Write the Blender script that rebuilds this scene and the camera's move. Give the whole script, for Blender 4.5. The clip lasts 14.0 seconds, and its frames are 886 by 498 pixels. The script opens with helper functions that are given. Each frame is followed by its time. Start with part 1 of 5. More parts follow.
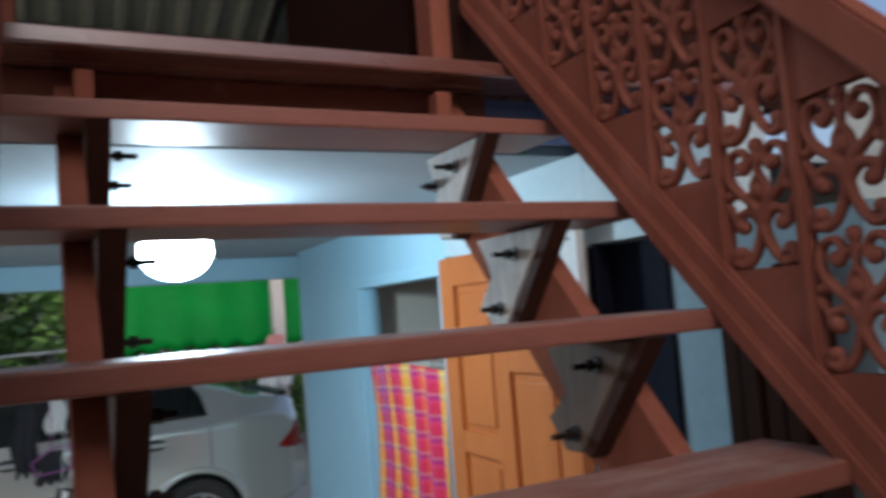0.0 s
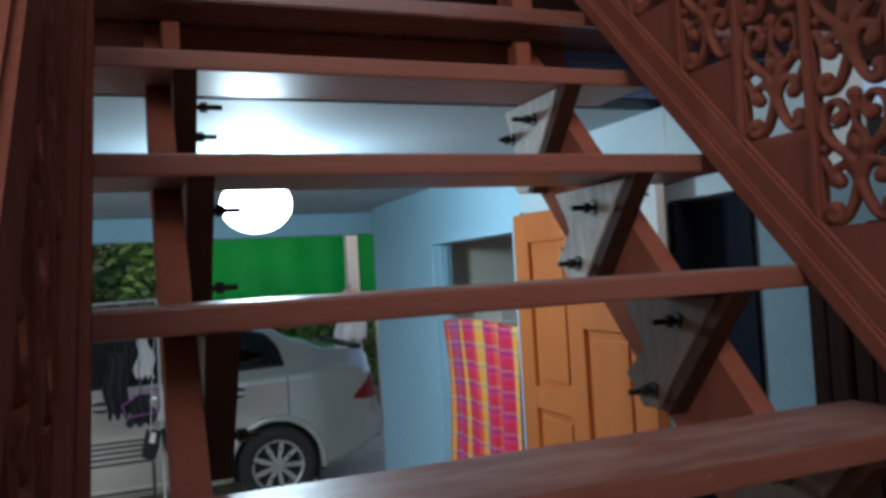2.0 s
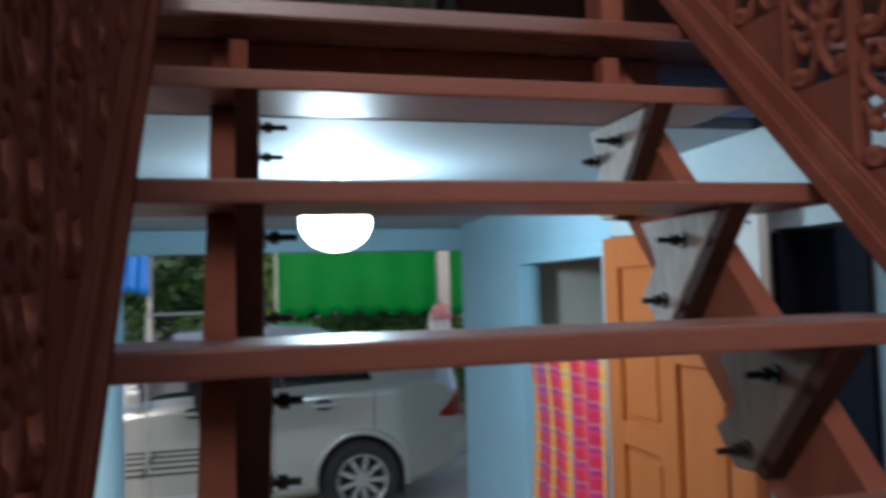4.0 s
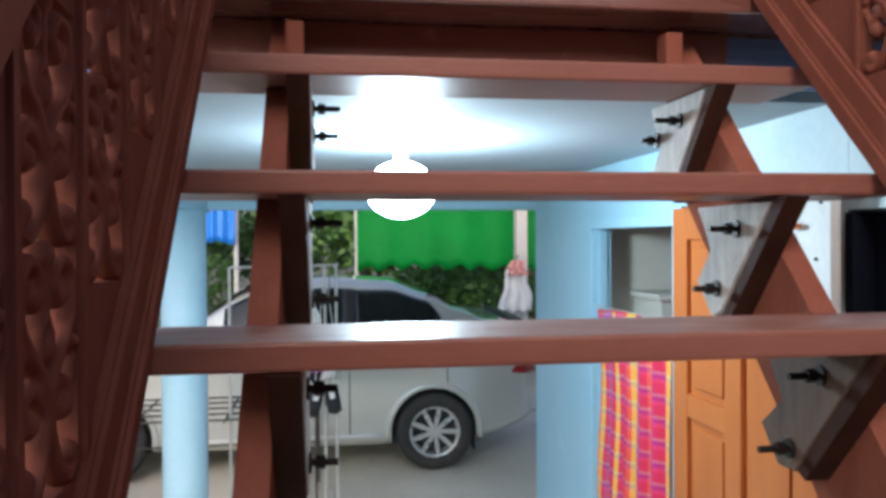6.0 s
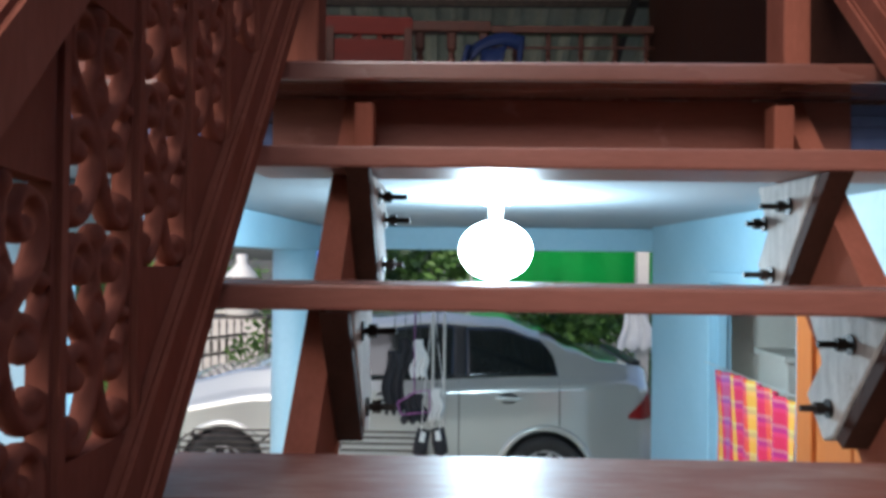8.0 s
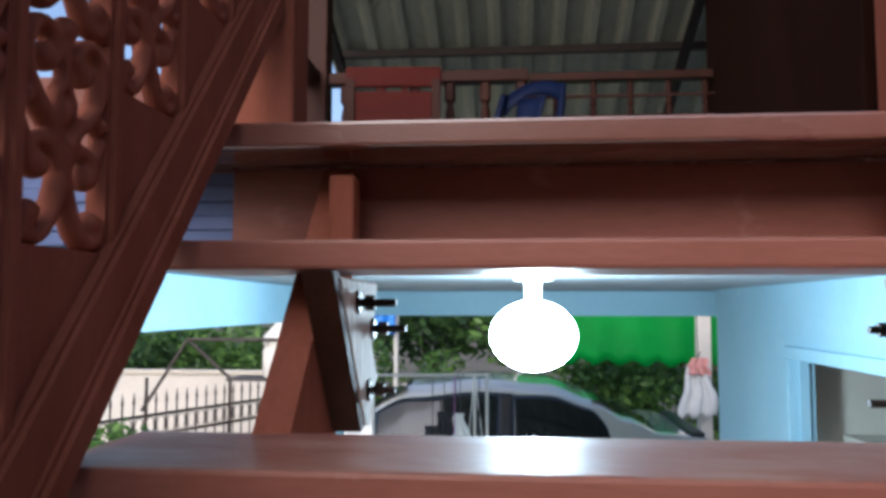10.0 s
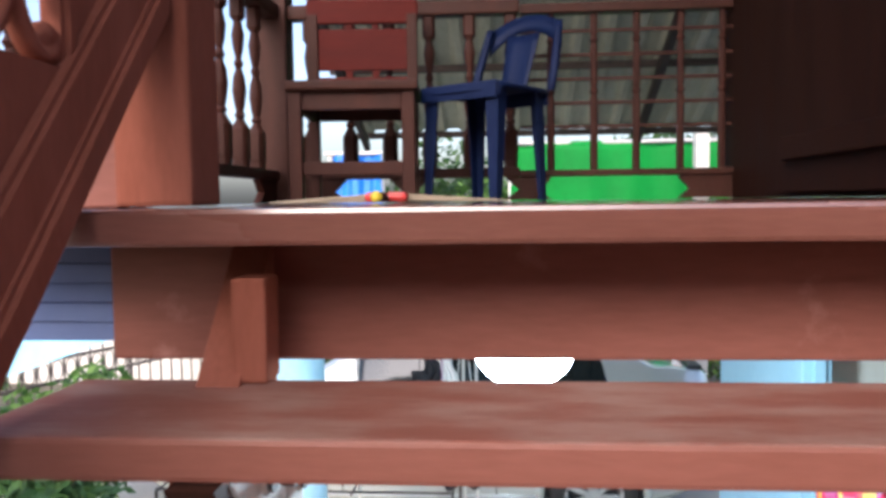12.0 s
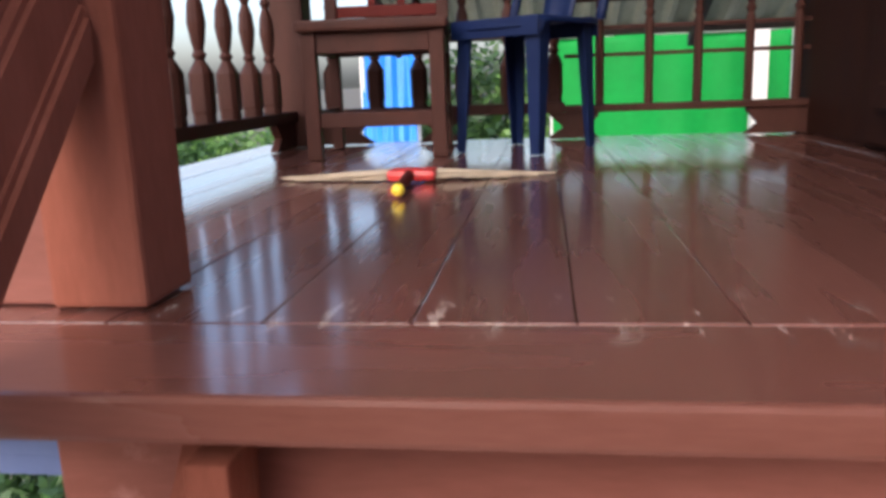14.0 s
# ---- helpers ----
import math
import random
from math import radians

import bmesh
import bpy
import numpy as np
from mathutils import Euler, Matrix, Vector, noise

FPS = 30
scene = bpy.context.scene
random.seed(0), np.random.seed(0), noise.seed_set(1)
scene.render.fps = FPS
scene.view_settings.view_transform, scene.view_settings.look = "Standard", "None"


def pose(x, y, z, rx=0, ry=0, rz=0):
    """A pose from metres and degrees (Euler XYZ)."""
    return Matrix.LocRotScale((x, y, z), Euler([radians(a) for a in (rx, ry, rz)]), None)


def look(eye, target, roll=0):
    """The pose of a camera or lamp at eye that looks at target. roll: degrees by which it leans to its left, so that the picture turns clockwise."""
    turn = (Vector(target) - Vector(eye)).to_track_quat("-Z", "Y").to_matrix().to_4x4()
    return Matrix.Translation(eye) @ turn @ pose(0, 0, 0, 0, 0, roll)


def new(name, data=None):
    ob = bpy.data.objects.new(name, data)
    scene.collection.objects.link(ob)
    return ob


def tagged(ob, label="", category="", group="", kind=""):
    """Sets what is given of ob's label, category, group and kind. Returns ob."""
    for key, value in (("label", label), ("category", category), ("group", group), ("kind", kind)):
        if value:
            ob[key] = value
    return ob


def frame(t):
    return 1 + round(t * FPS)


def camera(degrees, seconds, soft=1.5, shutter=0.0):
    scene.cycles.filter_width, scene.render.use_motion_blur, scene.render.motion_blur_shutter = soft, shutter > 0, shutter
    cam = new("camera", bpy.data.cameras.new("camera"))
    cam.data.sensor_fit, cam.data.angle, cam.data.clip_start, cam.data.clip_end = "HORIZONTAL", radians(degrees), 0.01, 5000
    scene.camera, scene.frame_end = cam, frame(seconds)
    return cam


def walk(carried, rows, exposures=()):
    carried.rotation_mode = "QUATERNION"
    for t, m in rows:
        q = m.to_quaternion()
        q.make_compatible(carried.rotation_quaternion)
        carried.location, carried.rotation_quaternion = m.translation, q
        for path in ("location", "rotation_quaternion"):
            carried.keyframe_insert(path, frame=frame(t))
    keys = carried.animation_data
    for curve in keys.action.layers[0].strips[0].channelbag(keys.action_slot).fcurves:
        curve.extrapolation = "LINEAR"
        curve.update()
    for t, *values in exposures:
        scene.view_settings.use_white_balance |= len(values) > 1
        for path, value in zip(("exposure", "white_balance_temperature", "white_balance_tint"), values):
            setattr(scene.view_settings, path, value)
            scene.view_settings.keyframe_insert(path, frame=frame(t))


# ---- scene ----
cam = camera(58.97, 14.0, soft=3.5, shutter=0.5)
PATH = [
    (0.0, pose(-0.326, -1.608, 1.708, 94.37, 4.36, -26.37)),
    (0.5, pose(-0.319, -1.612, 1.706, 94.51, 3.98, -18.41)),
    (1.0, pose(-0.327, -1.623, 1.697, 93.77, 3.47, -17.10)),
    (1.5, pose(-0.307, -1.597, 1.698, 92.45, 3.28, -18.86)),
    (2.0, pose(-0.336, -1.600, 1.695, 91.75, 3.33, -21.18)),
    (2.5, pose(-0.345, -1.591, 1.689, 91.75, 2.90, -23.12)),
    (3.0, pose(-0.323, -1.573, 1.699, 91.85, 2.53, -24.07)),
    (3.5, pose(-0.309, -1.573, 1.696, 92.75, 1.34, -21.13)),
    (4.0, pose(-0.250, -1.516, 1.732, 92.93, 1.63, -14.13)),
    (4.2, pose(-0.234, -1.554, 1.771, 91.56, 1.41, -10.40)),
    (6.5, pose(-0.176, -1.529, 1.808, 89.33, 0.21, -7.06)),
    (7.0, pose(-0.158, -1.486, 1.849, 90.09, 0.01, -4.93)),
    (7.5, pose(-0.119, -1.466, 1.908, 89.58, -0.21, -1.78)),
    (8.0, pose(-0.072, -1.444, 1.935, 90.69, -0.62, 1.20)),
    (8.5, pose(-0.056, -1.366, 1.946, 92.90, -0.74, 2.38)),
    (9.0, pose(-0.034, -1.270, 1.960, 94.84, -0.62, 3.37)),
    (9.2, pose(-0.011, -1.231, 1.975, 95.22, -0.75, 4.32)),
    (11.5, pose(-0.023, -0.779, 2.228, 88.78, 0.60, 5.01)),
    (12.0, pose(-0.000, -0.724, 2.305, 86.45, 0.74, 4.41)),
    (12.5, pose(0.012, -0.641, 2.336, 83.42, 1.67, 4.57)),
    (13.0, pose(0.021, -0.564, 2.408, 80.83, 1.96, 6.07)),
    (13.5, pose(0.017, -0.532, 2.453, 79.27, 2.48, 7.70)),
    (14.0, pose(-0.004, -0.468, 2.502, 77.83, 2.09, 7.19)),
]
walk(cam, PATH, exposures=[(0.0, 0.1, 6000, 16), (1.0, -0.15, 5950, 14), (3.5, -0.3, 5950, 14), (4.2, 0.0, 6000, 15), (6.5, 0.75, 6100, 16), (9.0, 0.4, 5800, 14), (11.3, 1.35, 6000, 17), (14.0, 1.55, 6050, 18)])

# ---- world, sun, large lights ----
world = bpy.data.worlds.new("overcast_sky")
scene.world = world
world.use_nodes = True
wn = world.node_tree.nodes
sky = wn.new("ShaderNodeTexSky")
sky.sky_type, sky.sun_disc = 'NISHITA', False
sky.sun_elevation, sky.sun_rotation = radians(33), radians(-166)
sky.air_density, sky.dust_density = 1.0, 4.0
world.node_tree.links.new(sky.outputs[0], wn["Background"].inputs[0])
wn["Background"].inputs[1].default_value = 0.14
sun_data = bpy.data.lights.new("sun", 'SUN')
sun_data.energy, sun_data.angle, sun_data.color = 0.5, radians(42), (0.93, 0.97, 1.0)
sun = new("sun", sun_data)
sun.matrix_world = look((-1.75, -7, 4.7), (0, 0, 0))
bulb_data = bpy.data.lights.new("bulb_light", 'POINT')
bulb_data.energy, bulb_data.color, bulb_data.shadow_soft_size = 20, (0.72, 0.93, 1.0), 0.06
bulb_light = new("bulb_light", bulb_data)
bulb_light.location = (0.045, 1.10, 1.955)


# ---- materials ----
def principled(name):
    m = bpy.data.materials.new(name)
    m.use_nodes = True
    return m, m.node_tree.nodes, m.node_tree.links, m.node_tree.nodes["Principled BSDF"]


def ramp(nt, a, b, lo=0.3, hi=0.7):
    r = nt.new("ShaderNodeValToRGB")
    r.color_ramp.elements[0].position, r.color_ramp.elements[1].position = lo, hi
    r.color_ramp.elements[0].color, r.color_ramp.elements[1].color = (*a, 1), (*b, 1)
    return r


def surface(name, a, b, rough=0.5, metal=0.0, scale=6.0, stretch=(1, 1, 1), fine=60.0, bump=0.15, wear=None, coat=0.0, spec=0.5, rvar=0.12):
    """Two-scale noise between colours a and b, fine relief, and worn patches of a third colour."""
    m, n, l, p = principled(name)
    tc = n.new("ShaderNodeTexCoord")
    mp = n.new("ShaderNodeMapping")
    mp.inputs["Scale"].default_value = stretch
    l.new(tc.outputs["Object"], mp.inputs[0])
    big = n.new("ShaderNodeTexNoise")
    big.inputs["Scale"].default_value, big.inputs["Detail"].default_value = scale, 6
    small = n.new("ShaderNodeTexNoise")
    small.inputs["Scale"].default_value, small.inputs["Detail"].default_value = fine, 4
    for t in (big, small):
        l.new(mp.outputs[0], t.inputs["Vector"])
    mix = n.new("ShaderNodeMath")
    mix.operation = 'MULTIPLY_ADD'
    mix.inputs[1].default_value = 0.35
    l.new(small.outputs[0], mix.inputs[0])
    half = n.new("ShaderNodeMath")
    half.operation = 'MULTIPLY'
    half.inputs[1].default_value = 0.65
    l.new(big.outputs[0], half.inputs[0])
    l.new(half.outputs[0], mix.inputs[2])
    r = ramp(n, a, b)
    l.new(mix.outputs[0], r.inputs[0])
    colour = r.outputs[0]
    if wear:
        wt = n.new("ShaderNodeTexNoise")
        wt.inputs["Scale"].default_value, wt.inputs["Detail"].default_value, wt.inputs["Roughness"].default_value = scale * 2.3, 8, 0.7
        l.new(tc.outputs["Object"], wt.inputs["Vector"])
        wr = ramp(n, (0, 0, 0), (1, 1, 1), 0.62, 0.72)
        l.new(wt.outputs[0], wr.inputs[0])
        mx = n.new("ShaderNodeMix")
        mx.data_type = 'RGBA'
        l.new(wr.outputs[0], mx.inputs[0])
        l.new(colour, mx.inputs[6])
        mx.inputs[7].default_value = (*wear, 1)
        colour = mx.outputs[2]
    l.new(colour, p.inputs["Base Color"])
    rr = n.new("ShaderNodeMapRange")
    rr.inputs[3].default_value, rr.inputs[4].default_value = max(0.02, rough - rvar), min(1, rough + rvar)
    l.new(big.outputs[0], rr.inputs[0])
    l.new(rr.outputs[0], p.inputs["Roughness"])
    p.inputs["Metallic"].default_value = metal
    p.inputs["Specular IOR Level"].default_value = spec
    p.inputs["Coat Weight"].default_value = coat
    if bump:
        bp = n.new("ShaderNodeBump")
        bp.inputs["Strength"].default_value, bp.inputs["Distance"].default_value = bump, 0.004
        l.new(mix.outputs[0], bp.inputs["Height"])
        l.new(bp.outputs[0], p.inputs["Normal"])
    return m


PAINT = surface("brown_gloss_paint_on_wood", (0.17, 0.059, 0.041), (0.24, 0.091, 0.067), 0.5, scale=3, stretch=(0.6, 3, 3), fine=45, bump=0.35, wear=(0.27, 0.125, 0.098), spec=0.22)
PAINT_Z = surface("brown_paint_carved_wood", (0.20, 0.066, 0.041), (0.275, 0.097, 0.064), 0.7, scale=5, stretch=(3, 3, 0.7), fine=50, bump=0.3, spec=0.0, wear=(0.28, 0.11, 0.075))
# brown darkened to hold the shade on the down-facing boards
FACING_SHADE = surface("facing_board_shade_in_colour", (0.035, 0.014, 0.009), (0.065, 0.026, 0.017), 0.75, scale=6, stretch=(3, 3, 0.7), fine=55, bump=0.4, spec=0.08)
RAW = surface("grey_weathered_timber", (0.34, 0.31, 0.28), (0.70, 0.66, 0.62), 0.85, scale=7, stretch=(6, 6, 1), fine=70, bump=0.9, wear=(0.2, 0.15, 0.11))
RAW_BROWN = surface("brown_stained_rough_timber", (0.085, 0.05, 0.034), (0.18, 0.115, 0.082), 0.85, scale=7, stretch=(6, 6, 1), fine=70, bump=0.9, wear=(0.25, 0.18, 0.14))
IRON = surface("dark_rusty_iron", (0.012, 0.011, 0.011), (0.05, 0.035, 0.028), 0.6, 0.7, scale=30, fine=150, bump=0.3)
BLUE_WALL = surface("pale_blue_wall_paint", (0.30, 0.52, 0.64), (0.38, 0.60, 0.71), 0.55, scale=1.8, fine=35, bump=0.12, wear=(0.42, 0.62, 0.72))
# wall blue made darker and greyer: the shadow beside the stairs is painted in
SHADED_BLUE = surface("blue_wall_paint_shade_in_colour", (0.15, 0.23, 0.27), (0.21, 0.30, 0.34), 0.7, scale=2.2, fine=35, bump=0.15, wear=(0.12, 0.18, 0.21))
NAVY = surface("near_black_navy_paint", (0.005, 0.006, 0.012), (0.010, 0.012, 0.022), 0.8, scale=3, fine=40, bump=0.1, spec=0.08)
WHITE_WALL = surface("whitewashed_wall", (0.42, 0.52, 0.55), (0.54, 0.63, 0.66), 0.7, scale=4, fine=40, bump=0.2, wear=(0.55, 0.52, 0.5))
PAPERWHITE = surface("chalky_white_board", (0.60, 0.60, 0.58), (0.74, 0.74, 0.72), 0.8, scale=6, fine=60, bump=0.2, wear=(0.5, 0.47, 0.43))
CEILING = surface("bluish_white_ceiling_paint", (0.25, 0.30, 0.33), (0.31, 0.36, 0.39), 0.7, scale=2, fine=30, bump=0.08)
BEIGE = surface("beige_room_wall", (0.60, 0.56, 0.48), (0.68, 0.64, 0.56), 0.7, scale=2, fine=30, bump=0.05)
DOORWOOD = surface("orange_varnished_door_wood", (0.42, 0.108, 0.022), (0.53, 0.155, 0.034), 0.4, scale=3, stretch=(4, 4, 0.5), fine=35, bump=0.1)
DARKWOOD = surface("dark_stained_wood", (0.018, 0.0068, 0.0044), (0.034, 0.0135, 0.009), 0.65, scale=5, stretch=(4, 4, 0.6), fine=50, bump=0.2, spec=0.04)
REDWOOD = surface("reddish_brown_chair_varnish", (0.034, 0.012, 0.008), (0.060, 0.021, 0.014), 0.55, scale=5, stretch=(3, 3, 0.6), fine=50, bump=0.12, spec=0.15)
CHAIRRED = surface("worn_red_chair_paint", (0.062, 0.008, 0.006), (0.095, 0.013, 0.009), 0.6, scale=5, stretch=(0.6, 3, 3), fine=50, bump=0.15, spec=0.1)
CONCRETE = surface("stained_concrete", (0.48, 0.44, 0.36), (0.64, 0.60, 0.49), 0.85, scale=1.4, fine=30, bump=0.5, wear=(0.22, 0.20, 0.17))
SILVER = surface("silver_car_paint", (0.60, 0.62, 0.58), (0.66, 0.68, 0.63), 0.22, 0.45, scale=1.2, fine=200, bump=0.0, coat=0.9, rvar=0.04)
TINT = surface("dark_tinted_glass", (0.010, 0.014, 0.014), (0.016, 0.020, 0.02), 0.06, scale=2, fine=30, bump=0.0, spec=0.6, rvar=0.02)
RUBBER = surface("tyre_rubber", (0.02, 0.02, 0.02), (0.045, 0.043, 0.04), 0.8, scale=20, fine=120, bump=0.3)
ALLOY = surface("alloy_wheel", (0.55, 0.56, 0.56), (0.66, 0.66, 0.66), 0.3, 0.7, scale=10, fine=80, bump=0.0)
BLACKPL = surface("black_plastic", (0.012, 0.012, 0.013), (0.025, 0.025, 0.026), 0.5, scale=20, fine=100, bump=0.1)
REDLENS = surface("red_tail_lens", (0.22, 0.008, 0.008), (0.32, 0.014, 0.012), 0.12, scale=20, fine=100, bump=0.0, coat=0.5)
CLEARLENS = surface("clear_lamp_lens", (0.6, 0.63, 0.65), (0.75, 0.77, 0.78), 0.1, 0.3, scale=20, fine=90, bump=0.0)
GREENTARP = surface("bright_green_tarpaulin", (0.001, 0.17, 0.022), (0.002, 0.23, 0.032), 0.6, scale=2.5, fine=18, bump=0.3, spec=0.15)
BLUETARP = surface("bright_blue_tarpaulin", (0.01, 0.15, 0.55), (0.02, 0.22, 0.68), 0.5, scale=2.5, fine=18, bump=0.4)
BLUEPLASTIC = surface("navy_blue_chair_plastic", (0.002, 0.008, 0.038), (0.004, 0.012, 0.052), 0.55, scale=6, fine=150, bump=0.06, spec=0.2)
STRAW = surface("dry_broom_grass", (0.34, 0.27, 0.18), (0.50, 0.41, 0.29), 0.85, scale=12, stretch=(1, 9, 9), fine=70, bump=0.8)
REDWRAP = surface("red_plastic_binding", (0.45, 0.02, 0.015), (0.58, 0.04, 0.03), 0.4, scale=30, fine=120, bump=0.3)
YELLOW = surface("yellow_plastic_cap", (0.75, 0.55, 0.03), (0.85, 0.65, 0.06), 0.4, scale=30, fine=120, bump=0.0)
CLOTH_BLACK = surface("black_cloth", (0.01, 0.01, 0.013), (0.03, 0.03, 0.036), 0.9, scale=14, fine=140, bump=0.5)
CLOTH_WHITE = surface("white_cloth", (0.62, 0.62, 0.6), (0.78, 0.78, 0.76), 0.9, scale=8, fine=140, bump=0.5)
CLOTH_PINK = surface("faded_pink_cloth", (0.6, 0.22, 0.2), (0.75, 0.4, 0.36), 0.9, scale=10, fine=140, bump=0.5)
PURPLE = surface("purple_plastic", (0.22, 0.05, 0.2), (0.3, 0.08, 0.28), 0.4, scale=10, fine=80, bump=0.0)
ROPE = surface("pale_grey_tube", (0.5, 0.49, 0.45), (0.62, 0.6, 0.56), 0.5, 0.2, scale=20, fine=100, bump=0.1)
FENCE = surface("weathered_fence_iron", (0.05, 0.045, 0.04), (0.11, 0.09, 0.08), 0.6, 0.5, scale=14, fine=80, bump=0.2)
WHITEPL = surface("white_translucent_plastic", (0.62, 0.6, 0.54), (0.74, 0.72, 0.66), 0.4, scale=6, fine=60, bump=0.05)
SHEET = surface("weathered_roof_sheet", (0.24, 0.25, 0.19), (0.37, 0.37, 0.29), 0.75, scale=2.2, stretch=(1, 0.4, 1), fine=30, bump=0.3, wear=(0.11, 0.105, 0.08), spec=0.1)
BLUEBOARD = surface("faded_blue_board_paint", (0.10, 0.14, 0.27), (0.145, 0.19, 0.34), 0.65, 0.0, scale=2, fine=30, bump=0.1, spec=0.15)
TRUNK = surface("tree_bark", (0.07, 0.05, 0.035), (0.16, 0.12, 0.085), 0.9, scale=8, stretch=(1, 1, 0.3), fine=40, bump=0.8)
GRASS = surface("dry_yard_earth", (0.085, 0.075, 0.05), (0.14, 0.125, 0.085), 0.95, scale=0.6, fine=12, bump=0.6)
PALEWALL = surface("pale_boundary_wall", (0.50, 0.47, 0.42), (0.64, 0.61, 0.55), 0.8, scale=1.2, fine=18, bump=0.3, wear=(0.36, 0.33, 0.28))


def deck_boards(name, stretch):
    """Varnished boards, each a little different, with pale scuffs where feet step over the front joint."""
    m = surface(name, (0.115, 0.043, 0.030), (0.17, 0.068, 0.050), 0.27, scale=2.5, stretch=stretch, fine=40, bump=0.10, wear=(0.2, 0.09, 0.07), coat=0.9)
    n, l = m.node_tree.nodes, m.node_tree.links
    p = n["Principled BSDF"]
    p.inputs["Coat Roughness"].default_value = 0.13
    base = p.inputs["Base Color"].links[0].from_socket
    info = n.new("ShaderNodeObjectInfo")
    vary = n.new("ShaderNodeMapRange")
    vary.inputs[3].default_value, vary.inputs[4].default_value = 0.82, 1.18
    l.new(info.outputs["Random"], vary.inputs[0])
    hsv = n.new("ShaderNodeHueSaturation")
    l.new(base, hsv.inputs["Color"])
    l.new(vary.outputs[0], hsv.inputs["Value"])
    tc = n.new("ShaderNodeTexCoord")
    sep = n.new("ShaderNodeSeparateXYZ")
    l.new(tc.outputs["Object"], sep.inputs[0])
    away = n.new("ShaderNodeMath")
    away.operation = 'SUBTRACT'
    away.inputs[1].default_value = 0.185
    l.new(sep.outputs["Y"], away.inputs[0])
    size = n.new("ShaderNodeMath")
    size.operation = 'ABSOLUTE'
    l.new(away.outputs[0], size.inputs[0])
    near = n.new("ShaderNodeMapRange")
    near.inputs[1].default_value, near.inputs[2].default_value, near.inputs[3].default_value, near.inputs[4].default_value = 0.0, 0.085, 1.0, 0.0
    l.new(size.outputs[0], near.inputs[0])
    mp = n.new("ShaderNodeMapping")
    mp.inputs["Scale"].default_value = (34, 9, 3)
    mp.inputs["Rotation"].default_value = (0, 0, 0.35)
    l.new(tc.outputs["Object"], mp.inputs[0])
    streak = n.new("ShaderNodeTexNoise")
    streak.inputs["Scale"].default_value, streak.inputs["Detail"].default_value, streak.inputs["Roughness"].default_value = 1.0, 6, 0.7
    l.new(mp.outputs[0], streak.inputs["Vector"])
    cut = ramp(n, (0, 0, 0), (1, 1, 1), 0.57, 0.64)
    l.new(streak.outputs[0], cut.inputs[0])
    both = n.new("ShaderNodeMath")
    both.operation = 'MULTIPLY'
    l.new(cut.outputs[0], both.inputs[0])
    l.new(near.outputs[0], both.inputs[1])
    mx = n.new("ShaderNodeMix")
    mx.data_type = 'RGBA'
    l.new(both.outputs[0], mx.inputs[0])
    l.new(hsv.outputs[0], mx.inputs[6])
    mx.inputs[7].default_value = (0.46, 0.36, 0.30, 1)
    l.new(mx.outputs[2], p.inputs["Base Color"])
    return m


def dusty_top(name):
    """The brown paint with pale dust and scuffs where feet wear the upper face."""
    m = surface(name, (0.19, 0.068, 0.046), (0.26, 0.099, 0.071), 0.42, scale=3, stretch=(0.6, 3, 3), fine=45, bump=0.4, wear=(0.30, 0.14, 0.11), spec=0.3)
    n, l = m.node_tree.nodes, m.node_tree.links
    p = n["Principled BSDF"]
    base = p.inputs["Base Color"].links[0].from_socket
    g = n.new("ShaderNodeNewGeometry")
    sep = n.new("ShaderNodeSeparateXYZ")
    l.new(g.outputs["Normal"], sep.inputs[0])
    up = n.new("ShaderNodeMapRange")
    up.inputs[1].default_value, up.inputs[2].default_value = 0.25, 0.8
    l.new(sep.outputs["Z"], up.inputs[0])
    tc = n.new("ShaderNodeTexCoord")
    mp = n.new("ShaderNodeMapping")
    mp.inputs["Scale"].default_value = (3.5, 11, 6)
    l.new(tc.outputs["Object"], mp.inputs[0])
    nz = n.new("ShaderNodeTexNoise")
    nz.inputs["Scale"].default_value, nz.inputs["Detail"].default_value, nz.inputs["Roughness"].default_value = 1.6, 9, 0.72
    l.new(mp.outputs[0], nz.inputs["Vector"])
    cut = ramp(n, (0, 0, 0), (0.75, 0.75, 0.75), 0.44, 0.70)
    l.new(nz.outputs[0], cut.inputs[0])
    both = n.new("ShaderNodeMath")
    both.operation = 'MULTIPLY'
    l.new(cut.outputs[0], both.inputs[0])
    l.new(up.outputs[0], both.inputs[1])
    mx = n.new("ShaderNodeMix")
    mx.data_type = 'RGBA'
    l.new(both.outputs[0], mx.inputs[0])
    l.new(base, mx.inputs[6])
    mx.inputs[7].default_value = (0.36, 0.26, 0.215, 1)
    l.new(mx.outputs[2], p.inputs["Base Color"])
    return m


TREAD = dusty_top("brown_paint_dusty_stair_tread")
DECK = deck_boards("brown_varnished_floorboard", (7, 0.7, 3))
NOSING = deck_boards("brown_varnished_edge_board", (0.7, 5, 5))


def leaf_material(name, a, b):
    m, n, l, p = principled(name)
    g = n.new("ShaderNodeNewGeometry")
    r = ramp(n, a, b, 0.0, 1.0)
    l.new(g.outputs["Random Per Island"], r.inputs[0])
    l.new(r.outputs[0], p.inputs["Base Color"])
    p.inputs["Roughness"].default_value = 0.5
    tr = n.new("ShaderNodeBsdfTranslucent")
    l.new(r.outputs[0], tr.inputs[0])
    mx = n.new("ShaderNodeMixShader")
    mx.inputs[0].default_value = 0.35
    l.new(p.outputs[0], mx.inputs[1])
    l.new(tr.outputs[0], mx.inputs[2])
    l.new(mx.outputs[0], n["Material Output"].inputs[0])
    return m


